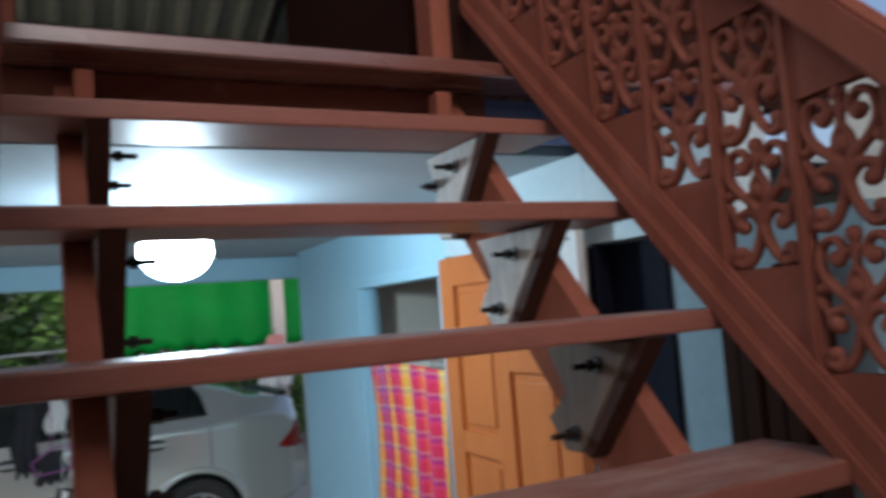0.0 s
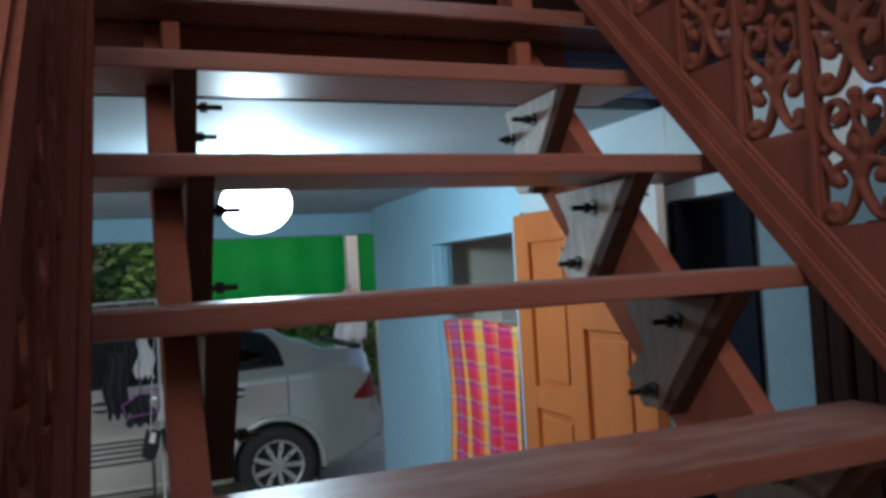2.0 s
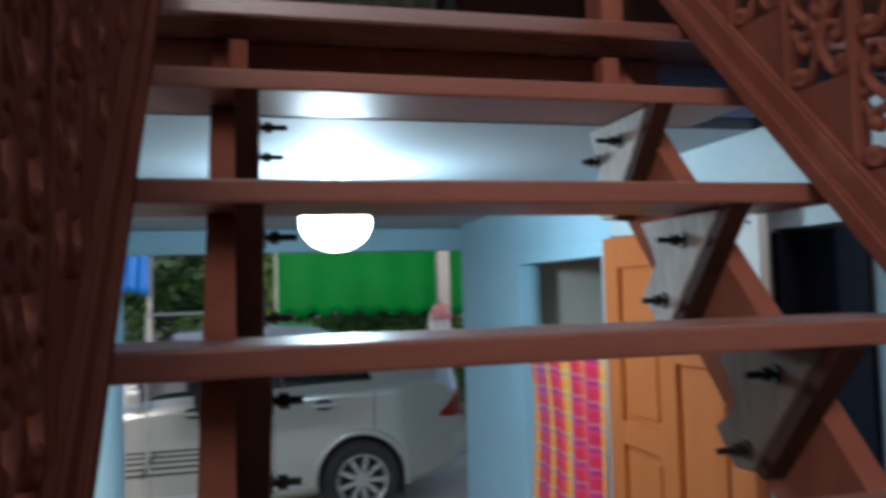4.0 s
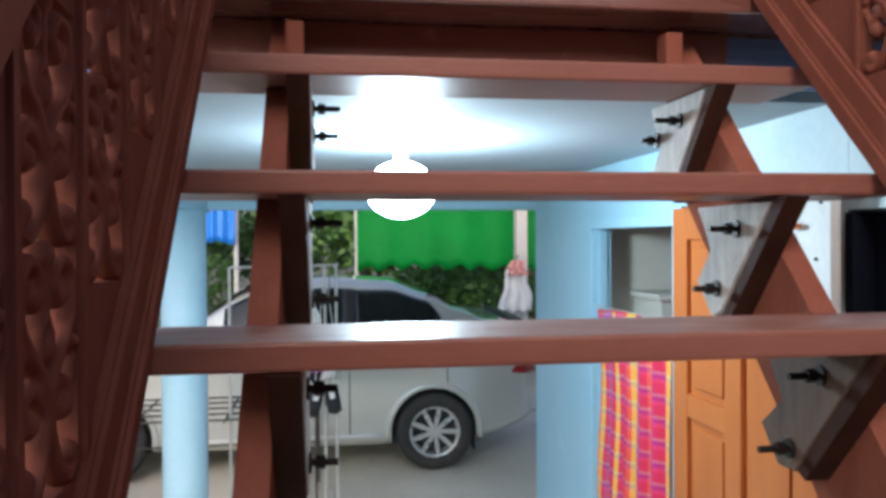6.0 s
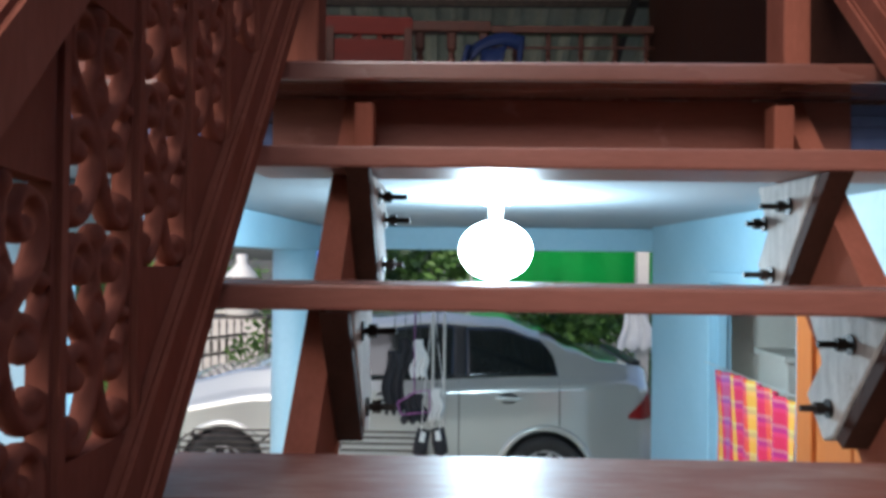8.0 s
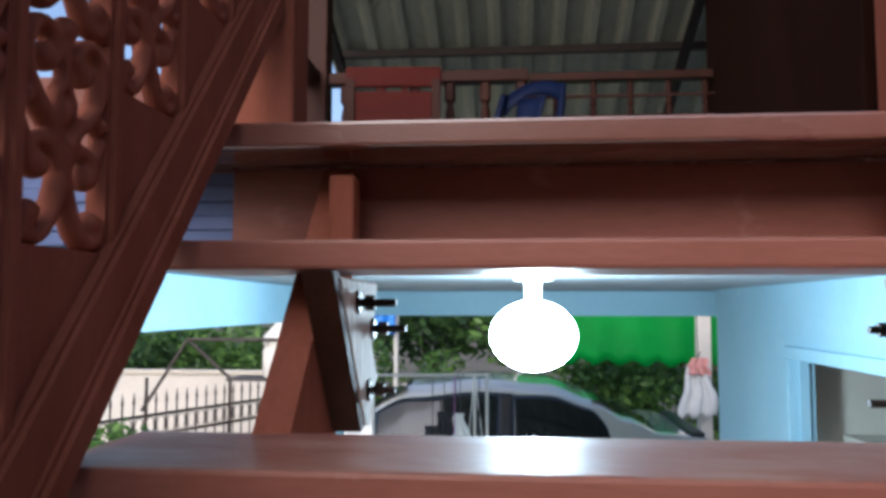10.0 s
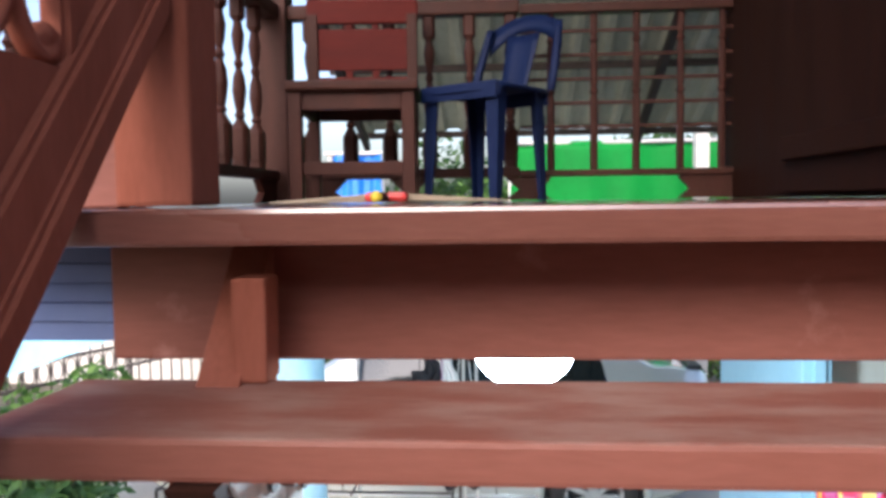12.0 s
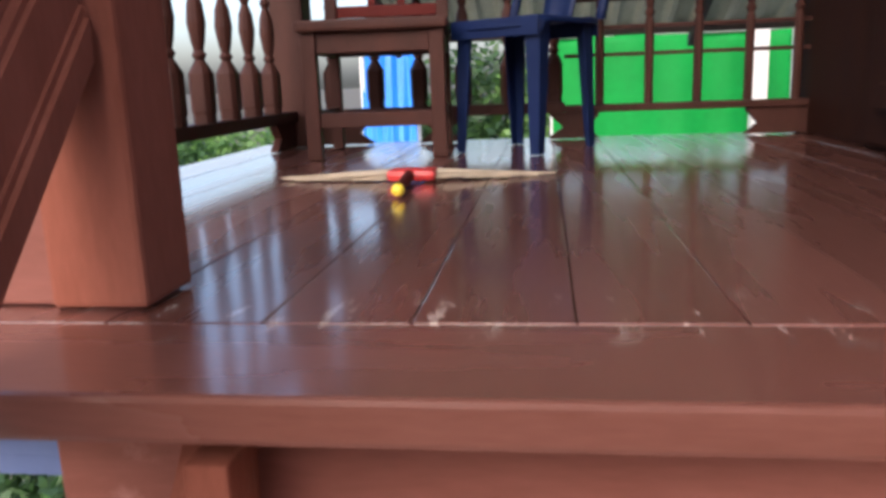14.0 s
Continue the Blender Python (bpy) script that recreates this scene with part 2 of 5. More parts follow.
LEAF = leaf_material("green_leaves", (0.035, 0.10, 0.02), (0.16, 0.30, 0.06))
LEAF_DARK = leaf_material("dark_green_leaves", (0.02, 0.055, 0.018), (0.07, 0.15, 0.035))


def emitter(name, colour, strength):
    m, n, l, p = principled(name)
    p.inputs["Base Color"].default_value = (0.9, 0.95, 1, 1)
    p.inputs["Emission Color"].default_value = (*colour, 1)
    p.inputs["Emission Strength"].default_value = strength
    return m


GLOW = emitter("lit_bulb_and_glare", (0.72, 0.95, 1.0), 30)


def plaid():
    """Woven checks: magenta and red bands with yellow warp stripes and violet squares."""
    m, n, l, p = principled("plaid_loincloth_weave")
    tc = n.new("ShaderNodeTexCoord")
    sp = n.new("ShaderNodeSeparateXYZ")
    l.new(tc.outputs["UV"], sp.inputs[0])

    def band(axis, freq, stops):
        a = n.new("ShaderNodeMath")
        a.operation = 'MULTIPLY'
        a.inputs[1].default_value = freq
        l.new(sp.outputs[axis], a.inputs[0])
        f = n.new("ShaderNodeMath")
        f.operation = 'FRACT'
        l.new(a.outputs[0], f.inputs[0])
        r = n.new("ShaderNodeValToRGB")
        r.color_ramp.interpolation = 'CONSTANT'
        while len(r.color_ramp.elements) < len(stops):
            r.color_ramp.elements.new(0.5)
        for e, (pos, c) in zip(r.color_ramp.elements, stops):
            e.position, e.color = pos, (*c, 1)
        l.new(f.outputs[0], r.inputs[0])
        return r.outputs[0]
    warp = band(0, 4.6, [(0, (0.80, 0.03, 0.10)), (0.28, (0.95, 0.16, 0.05)), (0.40, (1.0, 0.72, 0.05)), (0.57, (0.80, 0.05, 0.12)), (0.74, (0.50, 0.14, 0.30)), (0.92, (0.75, 0.03, 0.20))])
    weft = band(1, 13.0, [(0, (0.85, 0.04, 0.12)), (0.34, (0.90, 0.10, 0.30)), (0.52, (0.25, 0.05, 0.45)), (0.72, (0.55, 0.45, 0.50)), (0.86, (0.80, 0.05, 0.10))])
    mx = n.new("ShaderNodeMix")
    mx.data_type = 'RGBA'
    mx.inputs[0].default_value = 0.33
    l.new(warp, mx.inputs[6])
    l.new(weft, mx.inputs[7])
    l.new(mx.outputs[2], p.inputs["Base Color"])
    p.inputs["Roughness"].default_value = 0.85
    tr = n.new("ShaderNodeBsdfTranslucent")
    l.new(mx.outputs[2], tr.inputs[0])
    ms = n.new("ShaderNodeMixShader")
    ms.inputs[0].default_value = 0.25
    l.new(p.outputs[0], ms.inputs[1])
    l.new(tr.outputs[0], ms.inputs[2])
    l.new(ms.outputs[0], n["Material Output"].inputs[0])
    w = n.new("ShaderNodeTexNoise")
    w.inputs["Scale"].default_value = 160
    bp = n.new("ShaderNodeBump")
    bp.inputs["Strength"].default_value, bp.inputs["Distance"].default_value = 0.4, 0.002
    l.new(w.outputs[0], bp.inputs["Height"])
    l.new(bp.outputs[0], p.inputs["Normal"])
    return m


PLAID = plaid()


# ---- building helpers ----
def thing(name, base, label, category, group="", kind=""):
    ob = new(name)
    ob.location = base
    ob.empty_display_size = 0.05
    return tagged(ob, label, category, group, kind)


def world_place(ob):
    m = Matrix.Translation(ob.location)
    return world_place(ob.parent) @ ob.matrix_parent_inverse @ m if ob.parent else m


def part(name, bm, material, parent=None, label="", smooth=False):
    """One mesh object from a bmesh in world coordinates, under a thing or a part."""
    me = bpy.data.meshes.new(name)
    if smooth:
        for f in bm.faces:
            f.smooth = True
    bm.to_mesh(me)
    bm.free()
    me.materials.append(material)
    ob = new(name, me)
    if parent is not None:
        ob.parent = parent
        ob.matrix_parent_inverse = world_place(parent).inverted()
    return tagged(ob, label)


def box(bm, lo, hi, bevel=0.0, m=None):
    g = bmesh.ops.create_cube(bm, size=1.0)
    c = [(a + b) / 2 for a, b in zip(lo, hi)]
    s = [b - a for a, b in zip(lo, hi)]
    t = Matrix.Translation(c) @ Matrix.Diagonal((*s, 1))
    bmesh.ops.transform(bm, matrix=(m @ t) if m else t, verts=g["verts"])
    if bevel:
        es = list({e for v in g["verts"] for e in v.link_edges})
        bmesh.ops.bevel(bm, geom=es, offset=bevel, segments=2, affect='EDGES', profile=0.6)
    return bm


def boxed(lo, hi, bevel=0.0, m=None):
    return box(bmesh.new(), lo, hi, bevel, m)


def tube(bm, a, b, r0, r1=None, seg=10, cap=True):
    a, b = Vector(a), Vector(b)
    d = b - a
    m = Matrix.Translation((a + b) / 2) @ d.to_track_quat('Z', 'Y').to_matrix().to_4x4()
    bmesh.ops.create_cone(bm, cap_ends=cap, segments=seg, radius1=r0, radius2=r0 if r1 is None else r1, depth=d.length, matrix=m)
    return bm


def path_tube(bm, pts, r, seg=8):
    """One continuous round bar along a line of points."""
    pts = [Vector(p) for p in pts]
    rings, side = [], None
    for i, p in enumerate(pts):
        d = (pts[min(i + 1, len(pts) - 1)] - pts[max(i - 1, 0)]).normalized()
        if side is None:
            side = d.cross(Vector((0.31, 0.52, 0.79))).normalized()
        side = (side - d * side.dot(d)).normalized()
        up = d.cross(side)
        rings.append([bm.verts.new(p + side * r * math.cos(2 * math.pi * k / seg) + up * r * math.sin(2 * math.pi * k / seg)) for k in range(seg)])
    for a, b in zip(rings, rings[1:]):
        for k in range(seg):
            bm.faces.new((a[k], a[(k + 1) % seg], b[(k + 1) % seg], b[k]))
    bm.faces.new(list(reversed(rings[0])))
    bm.faces.new(rings[-1])
    return bm


def lathe(bm, profile, base, seg=12, square=()):
    """Turned form: profile of (radius, height) from the bottom; heights inside a span of square are four-sided."""
    rings = []
    for r, z in profile:
        ring = []
        for i in range(seg):
            a = 2 * math.pi * i / seg
            k = 1.0
            if any(lo <= z <= hi for lo, hi in square):
                k = 1 / max(abs(math.cos(a)), abs(math.sin(a)))
            ring.append(bm.verts.new((base[0] + r * k * math.cos(a), base[1] + r * k * math.sin(a), base[2] + z)))
        rings.append(ring)
    for a, b in zip(rings, rings[1:]):
        for i in range(seg):
            bm.faces.new((a[i], a[(i + 1) % seg], b[(i + 1) % seg], b[i]))
    bm.faces.new(reversed(rings[0]))
    bm.faces.new(rings[-1])
    return bm


def plate(bm, outline, place, thick):
    """A flat plate: outline in (u, v), place(u, v, w) gives the point, w from 0 to thick."""
    a = [bm.verts.new(place(u, v, 0)) for u, v in outline]
    b = [bm.verts.new(place(u, v, thick)) for u, v in outline]
    bm.faces.new(a)
    bm.faces.new(list(reversed(b)))
    for i in range(len(a)):
        j = (i + 1) % len(a)
        bm.faces.new((a[j], a[i], b[i], b[j]))
    return bm


def ribbon(bm, pts, width, place, thick):
    """A carved strip along (u, v) points with the given half-width function, rounded in section."""
    n = len(pts)
    rings = []
    for i, (u, v) in enumerate(pts):
        p0, p1 = pts[max(0, i - 1)], pts[min(n - 1, i + 1)]
        du, dv = p1[0] - p0[0], p1[1] - p0[1]
        k = math.hypot(du, dv) or 1
        nu, nv = -dv / k, du / k
        w = width(i / (n - 1))
        rings.append([bm.verts.new(place(u + nu * w * s, v + nv * w * s, thick * d)) for s, d in ((-1, 0.32), (-0.5, 0), (0.5, 0), (1, 0.32), (1, 0.68), (0.5, 1), (-0.5, 1), (-1, 0.68))])
    for a, b in zip(rings, rings[1:]):
        for i in range(8):
            j = (i + 1) % 8
            bm.faces.new((a[i], a[j], b[j], b[i]))
    bm.faces.new(list(reversed(rings[0])))
    bm.faces.new(rings[-1])
    return bm


def fix(bm):
    bmesh.ops.recalc_face_normals(bm, faces=bm.faces)
    return bm


# ---- ground and the storey under the house ----
GROUND_SIDE = 400.0
bm = bmesh.new()
bmesh.ops.create_grid(bm, x_segments=40, y_segments=40, size=GROUND_SIDE)
bmesh.ops.translate(bm, verts=bm.verts, vec=(0, 0, -0.03))
tagged(part("ground", bm, GRASS), "dry earth yard reaching to the horizon", "ground", kind="structure")
bm = boxed((-4.6, -0.4, -0.10), (4.2, 7.0, 0.0))
tagged(part("floor", bm, CONCRETE), "stained grey concrete floor under the house", "floor", kind="structure")

WALL_X, WALL_END, CEIL = 1.08, 3.26, 2.135
DOOR_Y0, DOOR_Y1, DOOR_TOP = 1.22, 2.14, 1.84


def wall_piece(name, lo, hi, mat, label):
    return tagged(part(name, boxed(lo, hi), mat), label, "wall", kind="structure")


wall_piece("wall_east_far", (WALL_X, DOOR_Y1 + 0.05, 0), (WALL_X + 0.08, WALL_END, CEIL), BLUE_WALL, "pale blue painted wall beside the doorway")
wall_piece("wall_east_over_door", (WALL_X, DOOR_Y0 - 0.05, DOOR_TOP + 0.05), (WALL_X + 0.08, DOOR_Y1 + 0.05, CEIL), BLUE_WALL, "pale blue painted wall above the doorway")
wall_piece("wall_east_near", (WALL_X, 0.24, 0), (WALL_X + 0.14, DOOR_Y0 - 0.05, CEIL), WHITE_WALL, "whitewashed wall behind the open door leaf")
# this stretch carries its shadow in the wall colour
wall_piece("wall_east_stair", (WALL_X, -0.62, 0), (WALL_X + 0.14, -0.085, 1.86), SHADED_BLUE, "blue wall beside the stairs, darkened in colour for its shade")
wall_piece("wall_east_upper", (WALL_X, -0.30, 1.862), (WALL_X + 0.14, 0.238, CEIL), WHITE_WALL, "pale wall strip under the ceiling")
wall_piece("wall_room_back", (3.2, -0.62, 0), (3.34, WALL_END, CEIL), BEIGE, "beige wall inside the room")
wall_piece("wall_room_end", (WALL_X + 0.082, 2.30, 0), (3.198, 2.44, CEIL), BEIGE, "beige end wall of the room")
wall_piece("wall_room_front", (WALL_X + 0.142, -0.62, 0), (3.198, -0.48, CEIL), BEIGE, "beige front wall of the room")
cup = thing("cupboard", (1.62, 2.1, 0), "plain beige cupboard standing inside the room", "cupboard")
part("body", boxed((1.34, 1.96, 0.0), (1.95, 2.28, 1.50), 0.008), BEIGE, cup)
part("top", boxed((1.32, 1.94, 1.501), (1.97, 2.29, 1.53), 0.006), BEIGE, cup)
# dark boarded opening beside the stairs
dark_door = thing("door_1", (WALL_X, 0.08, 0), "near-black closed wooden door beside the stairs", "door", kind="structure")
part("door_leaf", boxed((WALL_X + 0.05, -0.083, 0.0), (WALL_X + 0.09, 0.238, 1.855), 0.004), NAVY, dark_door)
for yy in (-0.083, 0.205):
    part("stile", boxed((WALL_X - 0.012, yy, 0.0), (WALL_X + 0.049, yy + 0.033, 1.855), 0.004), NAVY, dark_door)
# dark upright boards nearer the yard
boards = thing("board_stack", (WALL_X - 0.04, -0.45, 0), "dark upright timber boards leaning on the wall beside the stairs", "boards")
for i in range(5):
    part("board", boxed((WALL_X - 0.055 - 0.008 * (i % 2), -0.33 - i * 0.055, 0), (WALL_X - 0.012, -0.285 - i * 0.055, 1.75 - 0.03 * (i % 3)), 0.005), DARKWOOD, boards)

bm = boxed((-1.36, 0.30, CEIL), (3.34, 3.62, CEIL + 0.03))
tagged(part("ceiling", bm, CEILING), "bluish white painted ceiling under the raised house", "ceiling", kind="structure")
beam = boxed((-1.12, 0.6, 1.975), (-0.955, 3.6, CEIL - 0.002), 0.006)
tagged(part("beam_west", beam, BLUE_WALL), "pale blue painted beam under the house", "beam", kind="structure")
beam = boxed((-0.953, 3.48, 1.99), (1.22, 3.62, CEIL - 0.002), 0.006)
tagged(part("beam_back", beam, BLUE_WALL), "pale blue painted edge beam under the house", "beam", kind="structure")


def column(x, y, r, top, label):
    t = thing("column", (x, y, 0), label, "column", "columns under the house", "structure")
    part("shaft", lathe(bmesh.new(), [(r, 0.0), (r, 0.4), (r * 1.01, 1.0), (r, top)], (x, y, 0), 28), BLUE_WALL, t, smooth=True)
    part("plinth", lathe(bmesh.new(), [(r + 0.05, 0.0), (r + 0.05, 0.05), (r + 0.02, 0.075)], (x, y, 0), 28), CONCRETE, t)


column(-1.03, 3.10, 0.125, 1.974, "round pale blue concrete column on the floor")
column(-1.28, 0.75, 0.11, CEIL - 0.001, "round pale blue concrete column near the stairs")

# doorway frame
frame_1 = thing("door_frame", (WALL_X, 1.7, 0), "pale blue painted doorway frame with a curtain", "door frame", kind="structure")
for a, b in ((DOOR_Y1, DOOR_Y1 + 0.048), (DOOR_Y0 - 0.048, DOOR_Y0)):
    part("jamb", boxed((WALL_X - 0.018, a, 0), (WALL_X + 0.085, b, DOOR_TOP), 0.004), BLUE_WALL, frame_1)
    part("stop", boxed((WALL_X + 0.02, a - 0.014 if a > 2 else b, 0), (WALL_X + 0.06, b - 0.05 if a > 2 else b + 0.014, DOOR_TOP), 0.002), BLUE_WALL, frame_1)
part("lintel", boxed((WALL_X - 0.018, DOOR_Y0 - 0.048, DOOR_TOP + 0.001), (WALL_X + 0.085, DOOR_Y1 + 0.048, DOOR_TOP + 0.049), 0.004), BLUE_WALL, frame_1)

# open door leaf, folded back on the wall
LEAF_Y0, LEAF_Y1, LEAF_X = 0.30, 1.155, WALL_X - 0.044
leaf = thing("panel_door", (LEAF_X, LEAF_Y1, 0.02), "orange varnished wooden panel door standing open", "door")
cols = ((LEAF_Y0, LEAF_Y0 + 0.11), (0.68, 0.78), (LEAF_Y1 - 0.11, LEAF_Y1))
for a, b in cols:
    part("stile", boxed((LEAF_X, a, 0.02), (LEAF_X + 0.04, b, 1.90), 0.004), DOORWOOD, leaf)
near_rails = ((0.02, 0.24), (0.62, 0.74), (1.48, 1.57), (1.79, 1.90))
far_rails = ((0.02, 0.24), (0.66, 0.76), (1.17, 1.25), (1.79, 1.90))
for (a0, a1), (b0, b1), rails in zip(cols, cols[1:], (near_rails, far_rails)):
    for z0, z1 in rails:
        part("rail", boxed((LEAF_X + 0.001, a1, z0), (LEAF_X + 0.039, b0, z1), 0.003), DOORWOOD, leaf)
    for (z0, z1), (w0, w1) in zip(rails, rails[1:]):
        bm = boxed((LEAF_X + 0.017, a1 - 0.004, z1 - 0.004), (LEAF_X + 0.03, b0 + 0.004, w0 + 0.004))
        box(bm, (LEAF_X + 0.008, a1 + 0.028, z1 + 0.028), (LEAF_X + 0.02, b0 - 0.028, w0 - 0.028), 0.006)
        part("panel", bm, DOORWOOD, leaf)

white_board = thing("hanging_board", (LEAF_X - 0.02, 0.33, 1.60), "whitewashed pinned board hung beside the open door", "board")
part("panel", boxed((LEAF_X - 0.034, 0.195, 1.60), (LEAF_X - 0.006, 0.465, 1.93), 0.004), PAPERWHITE, white_board)
part("peg", tube(bmesh.new(), (LEAF_X - 0.05, 0.30, 1.822), (LEAF_X - 0.05, 0.44, 1.826), 0.008, seg=8), DOORWOOD, white_board, "short varnished wooden peg bar")
for yy, zz in ((0.23, 1.88), (0.25, 1.74), (0.29, 1.66), (0.34, 1.89), (0.41, 1.71)):
    part("pin", tube(bmesh.new(), (LEAF_X - 0.039, yy, zz), (LEAF_X - 0.033, yy, zz), 0.0045, seg=8), IRON, white_board)

# plaid curtain hung on a string across the doorway
curtain = thing("curtain", (WALL_X - 0.04, 1.6, 0.6), "red, magenta and yellow plaid cloth hung as a door curtain", "curtain")
bm = bmesh.new()
uv = bm.loops.layers.uv.new("UVMap")
NU, NV = 60, 40
grid = []
for j in range(NV + 1):
    row = []
    for i in range(NU + 1):
        u, v = i / NU, j / NV
        y = 2.0 - 0.78 * u + 0.03 * math.sin(7 * v) * (1 - u) + 0.10 * (1 - v) * max(0, 0.3 - u)
        x = WALL_X - 0.03 + 0.016 * math.sin(u * 34 + 1.3 * math.sin(v * 3)) * (1.25 - 0.5 * v) + 0.01 * math.sin(u * 71)
        z = 0.35 + (1.46 + 0.02 * math.sin(u * 3) - 0.35) * v
        row.append((bm.verts.new((x, y, z)), u, v))
    grid.append(row)
for j in range(NV):
    for i in range(NU):
        q = (grid[j][i], grid[j][i + 1], grid[j + 1][i + 1], grid[j + 1][i])
        f = bm.faces.new([a[0] for a in q])
        for lp, a in zip(f.loops, q):
            lp[uv].uv = (a[1], a[2])
cloth = part("cloth", bm, PLAID, curtain, smooth=True)
sol = cloth.modifiers.new("thickness", 'SOLIDIFY')
sol.thickness = 0.002
part("string", tube(bmesh.new(), (WALL_X - 0.02, 2.18, 1.475), (WALL_X - 0.02, 1.2, 1.485), 0.002, seg=6), ROPE, curtain)

cable = thing("wall_cable", (WALL_X, 0.6, 1.95), "thin dark electric cable sagging along the pale wall", "cable")
cp = [Vector((WALL_X - 0.006, 1.15 - 1.5 * q, 1.905 + 0.055 * q - 0.03 * math.sin(q * math.pi))) for q in [k / 14 for k in range(15)]]
part("wire", path_tube(bmesh.new(), cp, 0.0035, 6), IRON, cable)
for q in (cp[0], cp[7], cp[14]):
    part("clip", boxed(q - Vector((0.004, 0.006, 0.006)), q + Vector((0.006, 0.006, 0.006)), 0.002), IRON, cable)
pipe = thing("wall_cable", (WALL_X, -0.27, 0.9), "thin dark cable running down the blue wall", "cable")
part("wire", path_tube(bmesh.new(), [(WALL_X - 0.006, -0.262, 1.80), (WALL_X - 0.008, -0.268, 1.5), (WALL_X - 0.006, -0.262, 1.2), (WALL_X - 0.007, -0.27, 0.05)], 0.005, 6), IRON, pipe)

# lamp under the ceiling
LX, LY = 0.045, 1.10
lamp = thing("ceiling_lamp", (LX, LY, CEIL), "lit white lamp hanging under the ceiling, enlarged to include its glare", "lamp")
part("rose", lathe(bmesh.new(), [(0.05, -0.02), (0.055, -0.01), (0.055, 0)], (LX, LY, CEIL - 0.001), 20), WHITEPL, lamp)
part("socket", lathe(bmesh.new(), [(0.022, -0.080), (0.024, -0.02)], (LX, LY, CEIL), 16), WHITEPL, lamp)
# glowing globe larger than the bulb itself: its glare is built into the shape
bulb_glass = part("bulb", lathe(bmesh.new(), [(0.118 * math.sin(a), -0.172 - 0.096 * math.cos(a)) for a in [0.06 + 0.135 * k for k in range(22)]] + [(0.022, -0.077)], (LX, LY, CEIL), 48), GLOW, lamp, smooth=True)
bulb_glass.visible_shadow = False

# ---- staircase ----
STEP_Y = [-0.141 - 0.2313 * i for i in range(10)]
STEP_Z = [2.122 - 0.2243 * i for i in range(10)]
TL, TR = -0.445, 0.745
stairs = thing("staircase", (0.15, -1.0, 0.0), "steep red-brown painted open wooden staircase with carved sides", "stairs")
rnd = random.Random(4)
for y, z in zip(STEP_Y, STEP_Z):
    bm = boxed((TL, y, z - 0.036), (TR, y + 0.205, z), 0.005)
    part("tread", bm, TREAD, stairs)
SL = [(-0.308, -0.264), (0.572, 0.616)]
for x0, x1 in SL:
    # straight timber under the flight, cut level under the deck and on the ground
    bm = bmesh.new()
    plate(bm, [(0.150, 2.258), (0.157, 2.258), (0.157, 1.97), (-1.72, 0.0), (-1.92, 0.0)], lambda u, v, w, a=x0: (a + w, u, v), x1 - x0)
    part("stringer", fix(bm), PAINT_Z, stairs)
CLEAT = [(0.022, -0.038), (0.195, -0.245), (0.240, -0.252), (0.296, -0.190), (0.232, -0.135), (0.262, -0.085), (0.290, -0.038)]
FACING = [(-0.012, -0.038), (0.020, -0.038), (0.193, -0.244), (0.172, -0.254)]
for side, (x0, x1) in enumerate(SL):
    inner = x1 if side == 0 else x0
    s = 1 if side == 0 else -1
    for i in range(0, 7):
        y, z = STEP_Y[i], STEP_Z[i]
        jag = [(u + rnd.uniform(-0.007, 0.007), min(v + rnd.uniform(-0.007, 0.007), -0.038)) for u, v in CLEAT]
        if i == 0:
            jag = [(min(u, 0.292), v) for u, v in jag]
        bm = plate(bmesh.new(), [(y + u, z + v) for u, v in jag], lambda u, v, w, a=inner, k=s: (a + k * (w + 0.001), u, v), 0.042)
        bmesh.ops.bevel(bm, geom=list(bm.edges), offset=0.003, segments=1, affect='EDGES')
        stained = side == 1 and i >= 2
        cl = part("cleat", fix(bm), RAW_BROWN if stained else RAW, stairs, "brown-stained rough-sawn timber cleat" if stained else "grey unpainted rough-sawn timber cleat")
        # facing board: the shade under the tread is in its colour
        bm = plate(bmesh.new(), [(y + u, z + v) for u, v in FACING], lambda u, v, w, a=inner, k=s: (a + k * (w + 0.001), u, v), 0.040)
        part("facing", fix(bm), FACING_SHADE, stairs, "brown facing board under the tread, its shade put into the colour")
        for u, v in ((0.135, -0.082), (0.208, -0.205)) + (((0.245, -0.115),) if i == 0 else ()):
            c = Vector((inner + s * 0.041, y + u + rnd.uniform(-0.008, 0.008), z + v + rnd.uniform(-0.008, 0.008)))
            tip = 0.048 + rnd.uniform(-0.01, 0.01)
            bm = tube(bmesh.new(), c, c + Vector((s * tip, 0, 0)), 0.0055, seg=8)
            tube(bm, c + Vector((s * 0.012, 0, 0)), c + Vector((s * 0.026, 0, 0)), 0.0105, seg=6)
            tube(bm, c + Vector((s * 0.001, 0, 0)), c + Vector((s * 0.006, 0, 0)), 0.0155, seg=14)
            part("bolt", bm, IRON, cl, "rusty bolt with nut and washer")
    bx = (-0.274, -0.238) if side == 0 else (0.516, 0.554)
    part("hanger_block", boxed((bx[0], 0.036, STEP_Z[0] + 0.001), (bx[1], 0.085, 2.230), 0.004), PAINT_Z, stairs)

